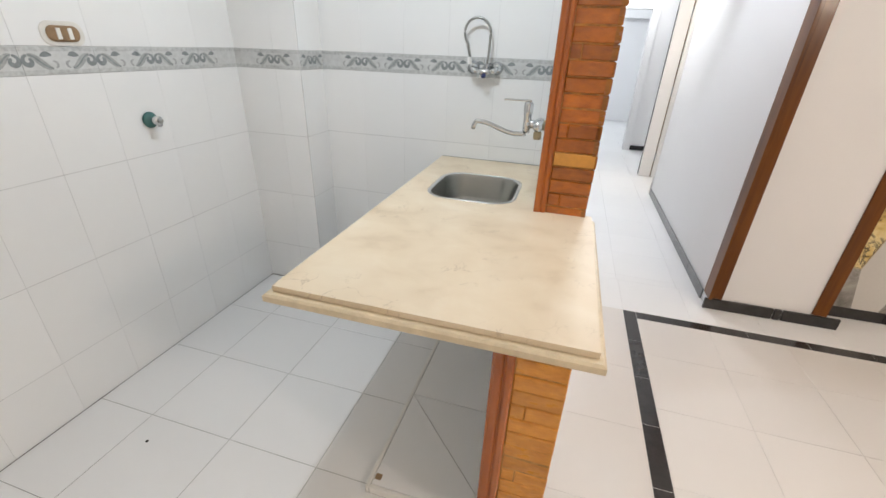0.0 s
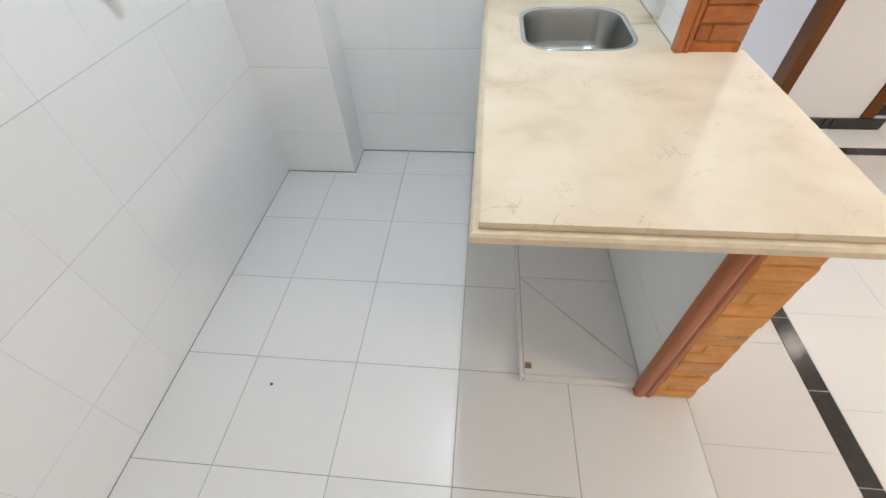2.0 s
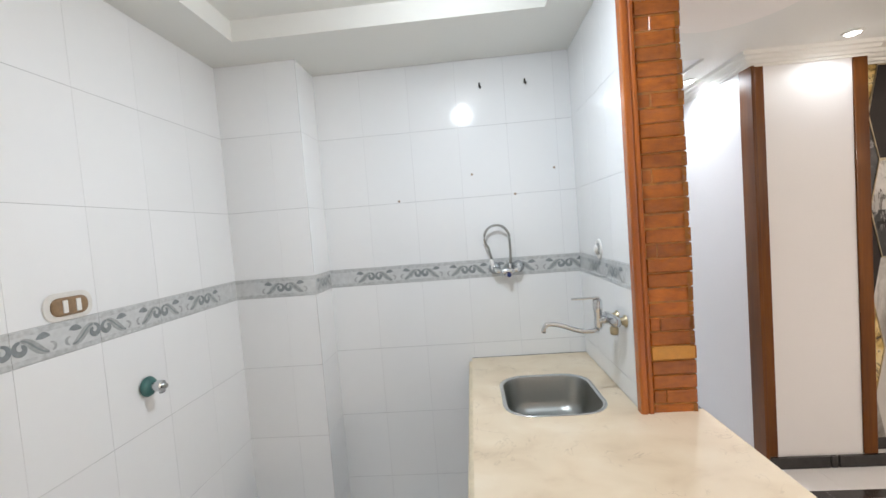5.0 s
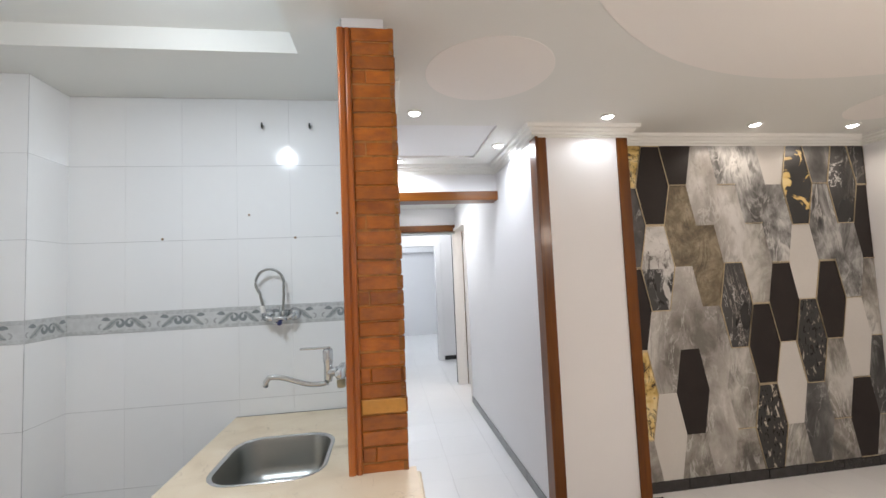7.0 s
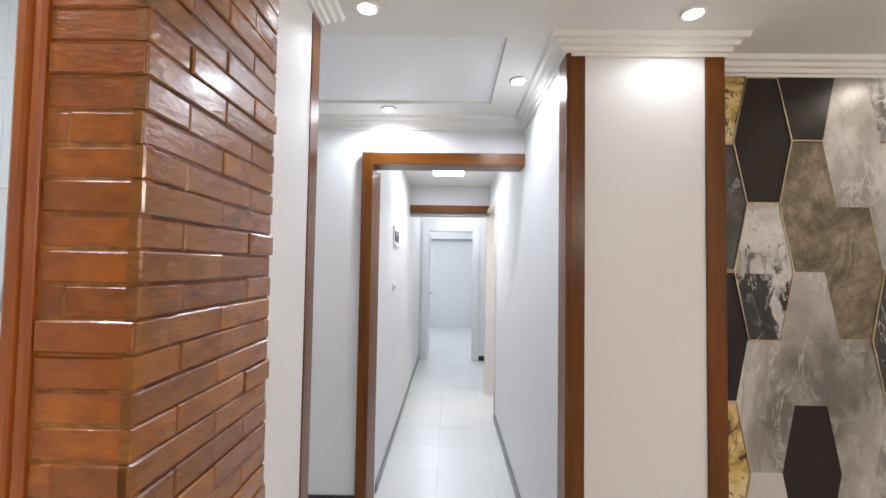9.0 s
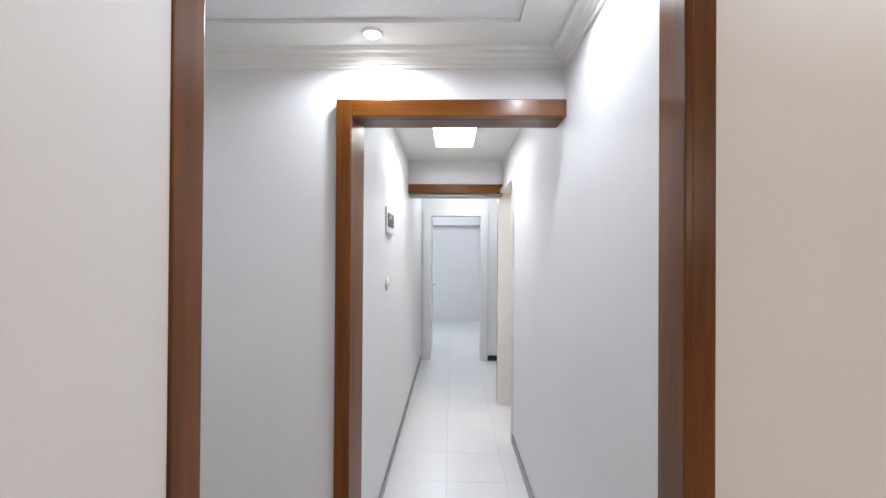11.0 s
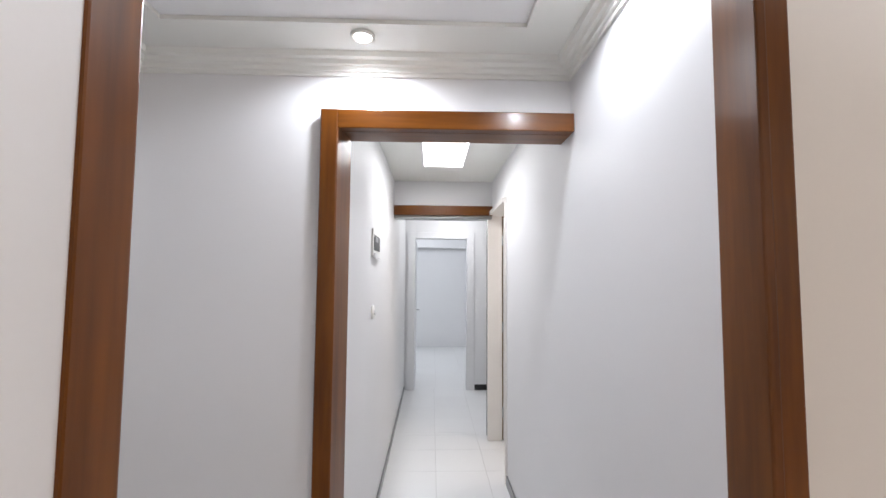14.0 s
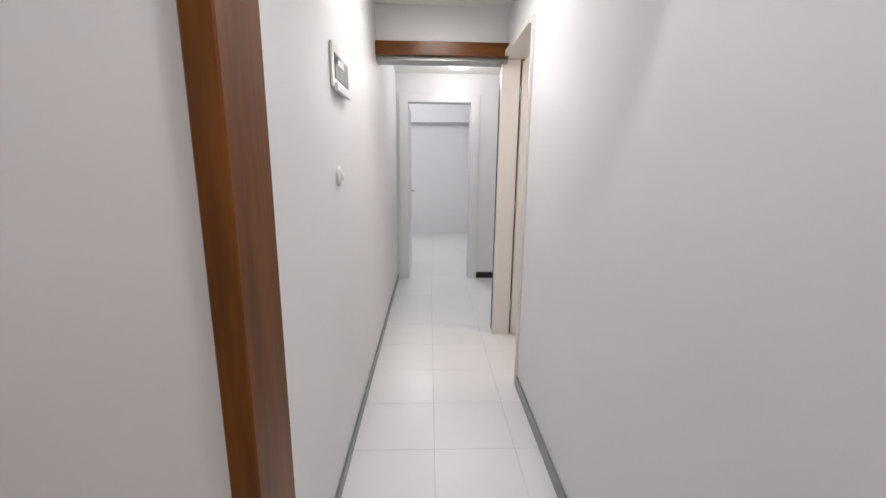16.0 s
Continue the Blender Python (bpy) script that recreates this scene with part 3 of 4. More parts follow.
def small_tap():
    v = thing("stop_valve", "chrome stop valve with a green plastic rosette on the wall", "valve")
    p = (-1.748, 1.447, 1.132)
    part("rosette", lathe([(0.034, 0), (0.036, 0.006), (0.030, 0.016), (0.018, 0.022)], at(EAST, *p)), M["green"], v, "green plastic rosette", smooth=True)
    part("stem", lathe([(0.015, 0.02), (0.015, 0.036), (0.020, 0.038), (0.021, 0.058), (0.016, 0.062)], at(EAST, *p), 8), M["chrome"], v)
    part("outlet_pipe", tube([(-1.70, 1.447, 1.132), (-1.70, 1.452, 1.118), (-1.70, 1.455, 1.108)], 0.011, 10), M["chrome"], v, smooth=True)
    part("spindle", lathe([(0.009, 0.06), (0.009, 0.072), (0.006, 0.075)], at(EAST, *p), 10), M["steel"], v)
    return v


def outlet():
    o = thing("wall_switch", "bronze oval switch plate with cream rockers on white tiles", "switch")
    x, y, z = -1.750, 1.203, 1.471
    part("plaster_pad", loft([[(x + d, y + a, z + b) for a, b in rounded(w, h, h / 2 - 0.006, 6)] for w, h, d in ((0.150, 0.082, 0.0), (0.145, 0.077, 0.0015), (0.126, 0.064, 0.0022))]), M["pad"], o, "cream plaster smeared round the plate")
    loops = []
    for w, h, d in ((0.112, 0.053, 0.0), (0.112, 0.053, 0.006), (0.106, 0.048, 0.009), (0.096, 0.040, 0.0105)):
        loops.append([(x + d, y + a, z + b) for a, b in rounded(w, h, min(w, h) / 2 - 0.003, 6)])
    part("plate", loft(loops), M["brown_plastic"], o, smooth=False)
    for dy in (-0.020, 0.020):
        part("rocker", boxes((x + 0.0095, x + 0.0135, y + dy - 0.0075, y + dy + 0.0075, z - 0.0185, z + 0.0185), bevel=0.002), M["plastic"], o, "cream rocker")
    return o


def ring_holder():
    r = thing("pipe_rosette", "white round wall rosette with a capped pipe end over the tap", "rosette")
    m = at(WEST, 0.006, 1.948, 1.467)
    part("plate", lathe([(0.044, 0), (0.046, 0.003), (0.044, 0.007), (0.036, 0.009), (0.030, 0.006), (0.026, 0.005)], m), M["plastic"], r, smooth=True)
    part("collar", lathe([(0.026, 0.004), (0.024, 0.013), (0.019, 0.015)], m), M["chrome"], r, "chrome collar", smooth=True)
    part("cap", lathe([(0.018, 0.010), (0.018, 0.020), (0.013, 0.023), (0.004, 0.0235)], m, 12), M["plastic"], r, smooth=True)
    return r


def hooks():
    for x, z in ((-0.458, 2.338), (-0.225, 2.337)):
        k = thing("wall_hook", "small dark metal hook screwed into the tiles", "hook", "hooks over the sink")
        part("screw", tube([(x, 2.284, z), (x, 2.265, z)], 0.006, 8), M["steel"], k)
        part("claw", tube([(x, 2.265, z + 0.012), (x, 2.262, z - 0.004), (x + 0.003, 2.258, z - 0.016), (x + 0.004, 2.248, z - 0.012)], 0.0045, 8), M["dark"], k)
    for x, z in ((-0.53, 1.885), (-0.10, 1.885), (-0.31, 1.765), (-0.93, 1.775)):
        tagged(link("wall_plug", lathe([(0.006, 0), (0.006, 0.003), (0.003, 0.004)], at(SOUTH, x, 2.284, z), 10), M["brown_plastic"]), "small brown wall plug in the white tiles", "wall plug", "plugs over the sink")


def kitchen_lamp():
    k = thing("ceiling_lamp", "round crystal ceiling lamp with gilt petals, lit", "ceiling lamp")
    c = (-0.56, 1.30)
    part("canopy", lathe([(0.055, 0), (0.055, -0.012), (0.03, -0.025)], Matrix.Translation((c[0], c[1], 2.57))), M["brass"], k, smooth=True)
    for j in range(8):
        a = 2 * math.pi * j / 8
        m = Matrix.Translation((c[0], c[1], 2.545)) @ Matrix.Rotation(a, 4, "Z") @ Matrix.Translation((0.048, 0, 0)) @ Matrix.Rotation(radians(70), 4, "Y")
        part("petal", lathe([(0.004, -0.03), (0.018, -0.012), (0.02, 0.008), (0.006, 0.03)], m, 8), M["brass"], k, "gilt crystal petal")
    part("bulb", lathe([(0.01, 0), (0.022, -0.008), (0.024, -0.02), (0.012, -0.032)], Matrix.Translation((c[0], c[1], 2.55))), M["glow"], k, "glowing bulb", smooth=True)


counter()
sink()
faucet()
hose_valve()
small_tap()
outlet()
ring_holder()
hooks()
kitchen_lamp()


# ---- lamps of the hall and the corridor ----
def downlight(x, y):
    d = thing("downlight", "small round recessed downlight, lit; five of the ten are added fill", "downlight", "downlights in the ceiling")
    part("trim_ring", lathe([(0.046, 0), (0.046, -0.006), (0.036, -0.010), (0.033, -0.004)], Matrix.Translation((x, y, CEIL - 0.0005))), M["ceiling"], d, smooth=True)
    part("lens", lathe([(0.032, -0.004), (0.030, -0.012), (0.018, -0.017), (0.004, -0.018)], Matrix.Translation((x, y, CEIL))), M["glow"], d, "glowing lens", smooth=True)
    return d


# fittings for every spot, the five added unseen ones included
for sx, sy, sc, se, sa in SPOTS_WITH_FILL:
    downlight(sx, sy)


def panel_lamp():
    p = thing("ceiling_panel_light", "recessed rectangular light panel in the corridor ceiling", "ceiling light")
    part("diffuser", boxes((0.468, 0.787, 4.453, 5.287, CEIL + 0.108, CEIL + 0.118)), M["glow_panel"], p, "glowing diffuser")
    for b in ((0.455, 0.468, 4.44, 5.30), (0.787, 0.80, 4.44, 5.30), (0.468, 0.787, 4.44, 4.453), (0.468, 0.787, 5.287, 5.30)):
        part("frame_bar", boxes((*b, CEIL - 0.006, CEIL + 0.03)), M["white_paint"], p)


panel_lamp()


def globe_lamp(x, y, z, label):
    g = thing("ceiling_lamp", label, "ceiling lamp")
    # only the hall lamp gets this added rod, so that it hangs low
    if z < 2.2:
        part("rod", tube([(x, y, z - 0.01), (x, y, CEIL)], 0.008, 8), M["chrome"], g)
    part("base", lathe([(0.13, 0), (0.13, -0.02), (0.115, -0.028)], Matrix.Translation((x, y, z))), M["white_paint"], g, smooth=True)
    part("shade", lathe([(0.115, -0.026), (0.12, -0.045), (0.085, -0.075), (0.01, -0.088)], Matrix.Translation((x, y, z))), M["glow_panel"], g, "glowing glass shade", smooth=True)


globe_lamp(0.84, 7.0, 2.385, "white round ceiling lamp, lit, in the passage")
globe_lamp(0.3, 9.0, 2.62, "white round ceiling lamp, lit, in the bedroom")
globe_lamp(2.1, 5.2, 2.66, "white round ceiling lamp, lit, in the side room")
globe_lamp(2.2, 0.05, 2.16, "white ceiling lamp of the hall, lit, out of view on an added rod")


# ---- wooden frames and doors ----
def board(name, span, label, material=None, bevel=0.004):
    return tagged(link(name, boxes(span, bevel=bevel), material or M["wood"]), label, "trim", kind="structure")


board("trim_partition_end", (0.13, 0.1645, 2.344, 2.427, 0.07, 2.405), "dark brown varnished wooden corner board")
board("trim_pilaster_front", (1.132, 1.196, 2.628, 2.641, 0.075, 2.405), "dark brown varnished wooden corner board")
board("trim_pilaster_return", (1.111, 1.1315, 2.602, 2.716, 0.075, 2.405), "dark brown varnished wooden corner board")
board("trim_pilaster_east", (1.687, 1.764, 2.628, 2.641, 0.075, 2.405), "brown varnished wooden corner board")
board("trim_pilaster_side", (1.7605, 1.766, 2.6415, 2.800, 0.075, 2.405), "brown varnished wooden corner board")


def corridor_frame():
    f = tagged(new("door_frame"), "brown varnished wooden frame of the corridor opening", "door frame", kind="structure")
    ell = [(0.080, 3.559), (0.084, 3.555), (0.146, 3.555), (0.151, 3.559), (0.1735, 3.718), (0.1725, 3.7205), (0.125, 3.7205), (0.125, 3.5995), (0.080, 3.5995)]
    part("jamb", loft([[(x, y, z) for x, y in ell] for z in (0.0, 2.249)]), M["wood"], f)
    part("head", boxes((0.150, 1.120, 3.555, 3.60, 2.172, 2.249), bevel=0.004), M["wood_beam"], f)
    part("head_lining", boxes((0.150, 1.120, 3.60, 3.73, 2.172, 2.224), bevel=0.002), M["wood_beam"], f)
    return f


corridor_frame()


def passage_frame():
    f = tagged(new("door_frame"), "brown wooden beam across the far end of the corridor", "door frame", kind="structure")
    part("head", boxes((0.172, 1.120, 5.82, 5.86, 2.145, 2.238), bevel=0.004), M["wood_beam"], f)
    part("head_lining", boxes((0.172, 1.120, 5.86, 6.02, 2.118, 2.16), bevel=0.003), M["steel"], f, "grey metal track under the beam")
    part("post", boxes((1.094, 1.110, 5.99, 6.06, 0.0, 2.145), bevel=0.002), M["dark"], f, "thin dark post")
    part("panel_over", boxes((0.172, 1.120, 5.86, 6.0, 2.2385, CEIL)), M["plaster"], f)
    return f


passage_frame()


def side_door():
    f = tagged(new("door_1"), "cream painted door frame of the side room, door open", "door", kind="structure")
    part("far_jamb", boxes((1.085, 1.224, 5.905, 5.944, 0.0, 2.19), bevel=0.004), M["cream"], f)
    # dark strip put in for the shade inside the hinge gap
    part("rebate", boxes((1.2245, 1.262, 5.934, 5.944, 0.0, 2.19)), M["brown_plastic"], f, "dark strip painting the shade in the hinge gap")
    part("near_jamb", boxes((1.105, 1.262, 5.087, 5.11, 0.0, 2.19), bevel=0.004), M["cream"], f)
    part("head_casing", boxes((1.09, 1.262, 5.11, 5.904, 2.15, 2.189), bevel=0.004), M["cream"], f)
    leaf = part("leaf", boxes((1.238, 2.03, 5.893, 5.930, 0.01, 2.14), bevel=0.003), M["cream"], f)
    for z in (0.22, 1.02, 1.86):
        part("hinge", tube([(1.231, 5.906, z), (1.231, 5.906, z + 0.10)], 0.008, 8), M["chrome"], leaf)
    return f


side_door()


def bedroom_door():
    f = tagged(new("door_2"), "white bedroom door, open inwards, in a white frame", "door", kind="structure")
    part("casing", boxes((0.205, 0.31, 7.61, 7.634, 0.0, 2.16), bevel=0.004), M["white_paint"], f)
    part("casing", boxes((1.03, 1.135, 7.61, 7.634, 0.0, 2.16), bevel=0.004), M["white_paint"], f)
    part("casing", boxes((0.31, 1.03, 7.61, 7.634, 2.075, 2.16), bevel=0.004), M["white_paint"], f)
    leaf = part("leaf", boxes((0.270, 0.308, 7.79, 8.50, 0.01, 2.06), bevel=0.003), M["white_paint"], f)
    part("handle", tube([(0.308, 8.43, 1.02), (0.345, 8.43, 1.02), (0.35, 8.42, 1.02), (0.35, 8.33, 1.02)], 0.009, 8), M["steel"], leaf, "steel lever handle")
    return f


bedroom_door()


# ---- fittings of the corridor ----
def meter_box():
    b = thing("meter_box", "white electric meter box with a dark glass window", "meter box")
    y0, y1, z0, z1 = 4.39, 4.70, 1.69, 1.855
    part("body", boxes((0.1735, 0.184, y0, y1, z0, z1), bevel=0.004), M["plastic"], b)
    part("window", boxes((0.184, 0.1875, y0 + 0.035, y1 - 0.012, z0 + 0.035, z1 - 0.035), bevel=0.0015), M["meter_glass"], b, "dark glass window")
    part("breaker", boxes((0.1875, 0.190, y0 + 0.07, y1 - 0.12, z0 + 0.09, z0 + 0.12), bevel=0.001), M["skirting"], b)
    part("lid_edge", boxes((0.184, 0.198, y0 + 0.02, y1 - 0.01, z0 - 0.012, z0 + 0.018), bevel=0.003), M["white_paint"], b)


def doorbell():
    d = thing("light_switch", "small white round switch on the corridor wall", "switch")
    part("plate", lathe([(0.042, 0), (0.042, 0.008), (0.036, 0.014)], at(EAST, 0.1735, 4.455, 1.345)), M["plastic"], d, smooth=True)
    part("button", lathe([(0.016, 0.012), (0.016, 0.022), (0.012, 0.025)], at(EAST, 0.1735, 4.455, 1.345)), M["white_paint"], d, "white button", smooth=True)


meter_box()
doorbell()


# ---- skirtings ----
def skirting(name, pieces, material, label):
    s = tagged(new(name), label, "skirting", kind="structure")
    for span in pieces:
        part("skirting_tile", boxes(span, bevel=0.002, segments=1), material, s)
    return s


def run_x(x0, x1, y, d, h, step, gap=0.004):
    out, x = [], x0
    while x < x1 - 0.01:
        out.append((x, min(x + step, x1) - gap, y - d, y, 0.0, h))
        x += step
    return out


def run_y(y0, y1, x, d, h, step, gap=0.004):
    out, y = [], y0
    while y < y1 - 0.01:
        out.append((min(x, x + d), max(x, x + d), y, min(y + step, y1) - gap, 0.0, h))
        y += step
    return out


skirting("baseboard_pilaster", run_x(1.10, 1.49, 2.637, 0.018, 0.072, 0.39) + run_x(1.494, 1.535, 2.637, 0.018, 0.072, 0.041) + run_x(1.54, 1.84, 2.637, 0.018, 0.072, 0.30), M["black_tile"], "black glazed skirting tiles")
skirting("baseboard_hall", run_x(1.845, 3.84, 2.812, 0.016, 0.072, 0.31), M["black_tile"], "black glazed skirting tiles")
skirting("baseboard_corridor_east", run_y(2.74, 5.08, 1.120, -0.010, 0.075, 0.4, 0.001), M["skirting"], "grey skirting tiles")
skirting("baseboard_corridor_west", run_y(3.76, 7.60, 0.174, 0.010, 0.06, 0.4, 0.001), M["skirting"], "grey skirting tiles")
skirting("baseboard_lobby", run_x(-0.67, 0.078, 3.598, 0.012, 0.072, 0.40), M["black_tile"], "black glazed skirting tiles")
skirting("baseboard_passage", run_x(1.14, 2.09, 7.633, 0.012, 0.075, 0.40), M["black_tile"], "black glazed skirting tiles")

# ---- hexagon wall cladding ----
PALE, DUSK, JET = (0.66, 0.65, 0.63), (0.07, 0.065, 0.06), (0.02, 0.015, 0.013)
G = {
    "black": mat("hex_black", (0.022, 0.016, 0.014), 0.34, var=0.15, scale=8, spec=0.3),
    "white": mat("hex_white", (0.60, 0.58, 0.55), 0.4, var=0.05, scale=3),
    "grey": cloud("hex_grey_marble", [(0.38, (0.09, 0.082, 0.072)), (0.46, (0.21, 0.195, 0.172)), (0.54, (0.33, 0.315, 0.285)), (0.64, (0.52, 0.51, 0.48))], 2.6, 0.30, 0.5, (1.2, 1, 0.7), 12, grain=0.66, streak=[(DUSK, 3.2, 0.05, 0.55), (PALE, 4.5, 0.035, 0.5)]),
    "light": cloud("hex_light_marble", [(0.36, (0.15, 0.138, 0.122)), (0.45, (0.29, 0.272, 0.25)), (0.55, (0.40, 0.38, 0.355)), (0.66, (0.58, 0.57, 0.55))], 2.6, 0.30, 0.5, (1.2, 1, 0.7), 12, grain=0.64, streak=[(DUSK, 3.0, 0.035, 0.35), (PALE, 4.5, 0.03, 0.5)]),
    "smoke": cloud("hex_smoke", [(0.40, (0.035, 0.035, 0.034)), (0.47, (0.11, 0.108, 0.104)), (0.53, (0.24, 0.238, 0.232)), (0.62, (0.48, 0.48, 0.47))], 2.8, 0.28, 0.6, (1.2, 1, 0.6), 12, grain=0.66, streak=[(DUSK, 4.0, 0.06, 0.7), (PALE, 3.2, 0.03, 0.6)]),
    "olive": cloud("hex_olive_marble", [(0.33, (0.05, 0.037, 0.02)), (0.46, (0.145, 0.112, 0.066)), (0.57, (0.27, 0.225, 0.15)), (0.70, (0.44, 0.40, 0.32))], 5, 0.32, 0.4, detail=12, grain=0.68, streak=[((0.05, 0.037, 0.02), 6.0, 0.05, 0.6)]),
    "vein": cloud("hex_black_vein", [(0.40, 0.022), (0.6, 0.045), (0.72, 0.12)], 3.4, 0.28, 0.5, (1.5, 1, 0.55), 8, streak=[((0.34, 0.31, 0.28), 1.5, 0.007, 0.95), (PALE, 2.2, 0.006, 0.9)]),
    "speck": cloud("hex_black_speck", [(0.0, 0.02), (0.60, 0.025), (0.635, (0.40, 0.35, 0.27)), (0.70, (0.60, 0.57, 0.50))], 26, 0.28, 0.8, (1.3, 1, 0.55), 4),
    "pale_wisp": cloud("hex_white_wrinkled", [(0.30, 0.30), (0.45, 0.56), (0.6, 0.66)], 6, 0.3, 0.4, (0.8, 1, 1.5), 9, streak=[((0.07, 0.06, 0.052), 4.2, 0.022, 0.95), ((0.30, 0.27, 0.25), 8.0, 0.02, 0.5)]),
    "dark_wisp": cloud("hex_black_wrinkled", [(0.0, 0.022), (0.53, 0.03), (0.56, 0.30), (0.60, 0.60), (0.66, 0.50)], 5.0, 0.28, 1.2, (1.3, 1, 1.0), 10, streak=[(PALE, 5.0, 0.014, 0.9)]),
    "gold": cloud("hex_black_gold", [(0.38, (0.03, 0.02, 0.012)), (0.41, (0.46, 0.30, 0.08)), (0.47, (0.66, 0.48, 0.17)), (0.6, (0.80, 0.66, 0.34)), (0.66, (0.10, 0.06, 0.03))], 6, 0.3, 1.0, (1, 1, 1.2), 8, streak=[(JET, 7.0, 0.022, 0.95)]),
    "blackgold": cloud("hex_black_some_gold", [(0.0, 0.022), (0.60, 0.025), (0.62, (0.60, 0.42, 0.14)), (0.70, (0.70, 0.56, 0.28))], 6, 0.3, 1.0, (1, 1, 1.2), 7),
    "dark": cloud("hex_dark_grey", [(0.38, 0.035), (0.5, 0.085), (0.64, 0.20)], 3, 0.30, 0.6, (1.2, 1, 0.7), 11, grain=0.64, streak=[(PALE, 3.5, 0.014, 0.4)]),
}
G["rimmed"] = G["black"]
FRAMED = {"rimmed", "blackgold", "vein", "speck", "mixed", "gold"}
COLUMNS = {
    -2: "gold black dark gold", -1: "white light mixed rimmed", 0: "black light olive black", 1: "light light olive light",
    2: "grey vein light smoke", 3: "speck rimmed grey smoke", 4: "white black smoke white", 5: "dark speck white blackgold",
    6: "grey rimmed smoke dark", 7: "black white smoke vein", 8: "dark grey black vein",
}
PX, PH, W2, F2 = 0.198, 0.582, 0.1275, 0.0705
hexwall = tagged(new("hexagon_cladding"), "wall cladding of long marbled, black and white hexagons with gilt edges", "wall cladding", kind="structure")
structure("cladding_backing", boxes((1.767, 3.845, 2.806, 2.814, 0.0, 2.405)), G["grey"], "marbled backing panel of the hexagon wall", "wall panel")


def clipped(pts, x0, x1, z0, z1):
    """The part of a convex outline inside a rectangle."""
    for axis, lim, sign in ((0, x0, 1), (0, x1, -1), (1, z0, 1), (1, z1, -1)):
        out = []
        for a, b in zip(pts, pts[1:] + pts[:1]):
            ia, ib = sign * (a[axis] - lim) >= 0, sign * (b[axis] - lim) >= 0
            if ia:
                out.append(a)
            if ia != ib:
                u = (lim - a[axis]) / (b[axis] - a[axis])
                out.append((a[0] + u * (b[0] - a[0]), a[1] + u * (b[1] - a[1])))
        pts = out
        if not pts:
            break
    return pts


def hexagon(i, j, kind):
    cx, cz = 2.236 + PX * i, 0.655 + PH * j + (PH / 2 if i % 2 else 0)

    framed = kind in FRAMED
    half = PH / 2 + (0.0 if kind == "rimmed" else 0.016 if framed else 0.0)
    wide = W2 + (0.006 if framed else 0.0)

    def outline(k):
        return [(cx - F2 + 0.4 * k, cz + half - k), (cx - wide + k, cz), (cx - F2 + 0.4 * k, cz - half + k), (cx + F2 - 0.4 * k, cz - half + k), (cx + wide - k, cz), (cx + F2 - 0.4 * k, cz + half - k)]
    lim = (1.768, 3.842, 0.075, 2.402)
    face = clipped(outline(0.006 if framed else 0.0), *lim)
    if len(face) < 3:
        return
    y1 = 2.798 if framed else 2.800
    if kind == "mixed":
        # a white upper half over a black lower one
        low = clipped(outline(0.006), lim[0], lim[1], lim[2], cz - 0.010)
        part("hexagon_tile", loft([[(x, 2.806, z) for x, z in low], [(x, y1 + 0.001, z) for x, z in low]]), G["dark_wisp"], hexwall)
        face = clipped(outline(0.006), lim[0], lim[1], cz - 0.010, lim[3])
    ob = part("hexagon_tile", loft([[(x, 2.806, z) for x, z in face], [(x, y1, z) for x, z in face]]), G["pale_wisp" if kind == "mixed" else kind], hexwall)
    if kind in ("black", "grey", "smoke", "dark") and (i, j) != (0, 0):
        for zz in (cz - PH / 2 + 0.002, cz + PH / 2 - 0.007)[:2 if kind == "black" else 1]:
            bar = clipped([(cx - F2, zz), (cx + F2, zz), (cx + F2, zz + 0.005), (cx - F2, zz + 0.005)], *lim)
            if len(bar) > 2:
                part("gilt_bar", loft([[(x, 2.800, z) for x, z in bar], [(x, 2.7925, z) for x, z in bar]]), M["gold"], ob, "gilt metal bar")
    if framed:
        a, b = clipped(outline(0.0), *lim), clipped(outline(0.007), *lim)
        if len(a) == len(b):
            bm = loft([[(x, 2.806, z) for x, z in a], [(x, 2.794, z) for x, z in a], [(x, 2.794, z) for x, z in b], [(x, 2.799, z) for x, z in b]], False, False)
            part("gilt_rim", bm, M["gold"], ob, "gilt metal rim")


for i, kinds in COLUMNS.items():
    for j, kind in enumerate(kinds.split()):
        hexagon(i, j - (1 if i % 2 else 0), kind)
    if not i % 2:
        hexagon(i, -1, "grey")

# ---- brick cladding of the partition ----
bricks = tagged(new("brick_cladding"), "glossy orange-brown brick cladding on the partition", "brick cladding", kind="structure")
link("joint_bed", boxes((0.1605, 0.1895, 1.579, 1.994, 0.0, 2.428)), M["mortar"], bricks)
link("joint_bed", boxes((0.040, 0.1895, 1.5565, 1.579, 0.90, 2.428)), M["mortar_front"], bricks)
link("joint_bed", boxes((0.040, 0.1735, 0.8065, 0.829, 0.0, 0.853)), M["mortar_low"], bricks)


def moulded_board(name, x0, x1, y0, y1, z0, z1):
    """Upright edge board with a rounded nose, a groove and a flat fillet on its front."""
    w = x1 - x0
    front = [(0.0, 0.006), (0.06, 0.002), (0.16, 0.0), (0.40, 0.0), (0.50, 0.002), (0.54, 0.006), (0.60, 0.006), (0.64, 0.003), (0.70, 0.001), (0.90, 0.001), (0.97, 0.004), (1.0, 0.006)]
    ring = [(x0 + u * w, y0 + d) for u, d in front] + [(x1, y1), (x0, y1)]
    tagged(link(name, loft([[(x, y, z) for x, y in ring] for z in (z0, z1)]), M["orange_wood"]), "orange varnished moulded wooden edge board", "trim", kind="structure")


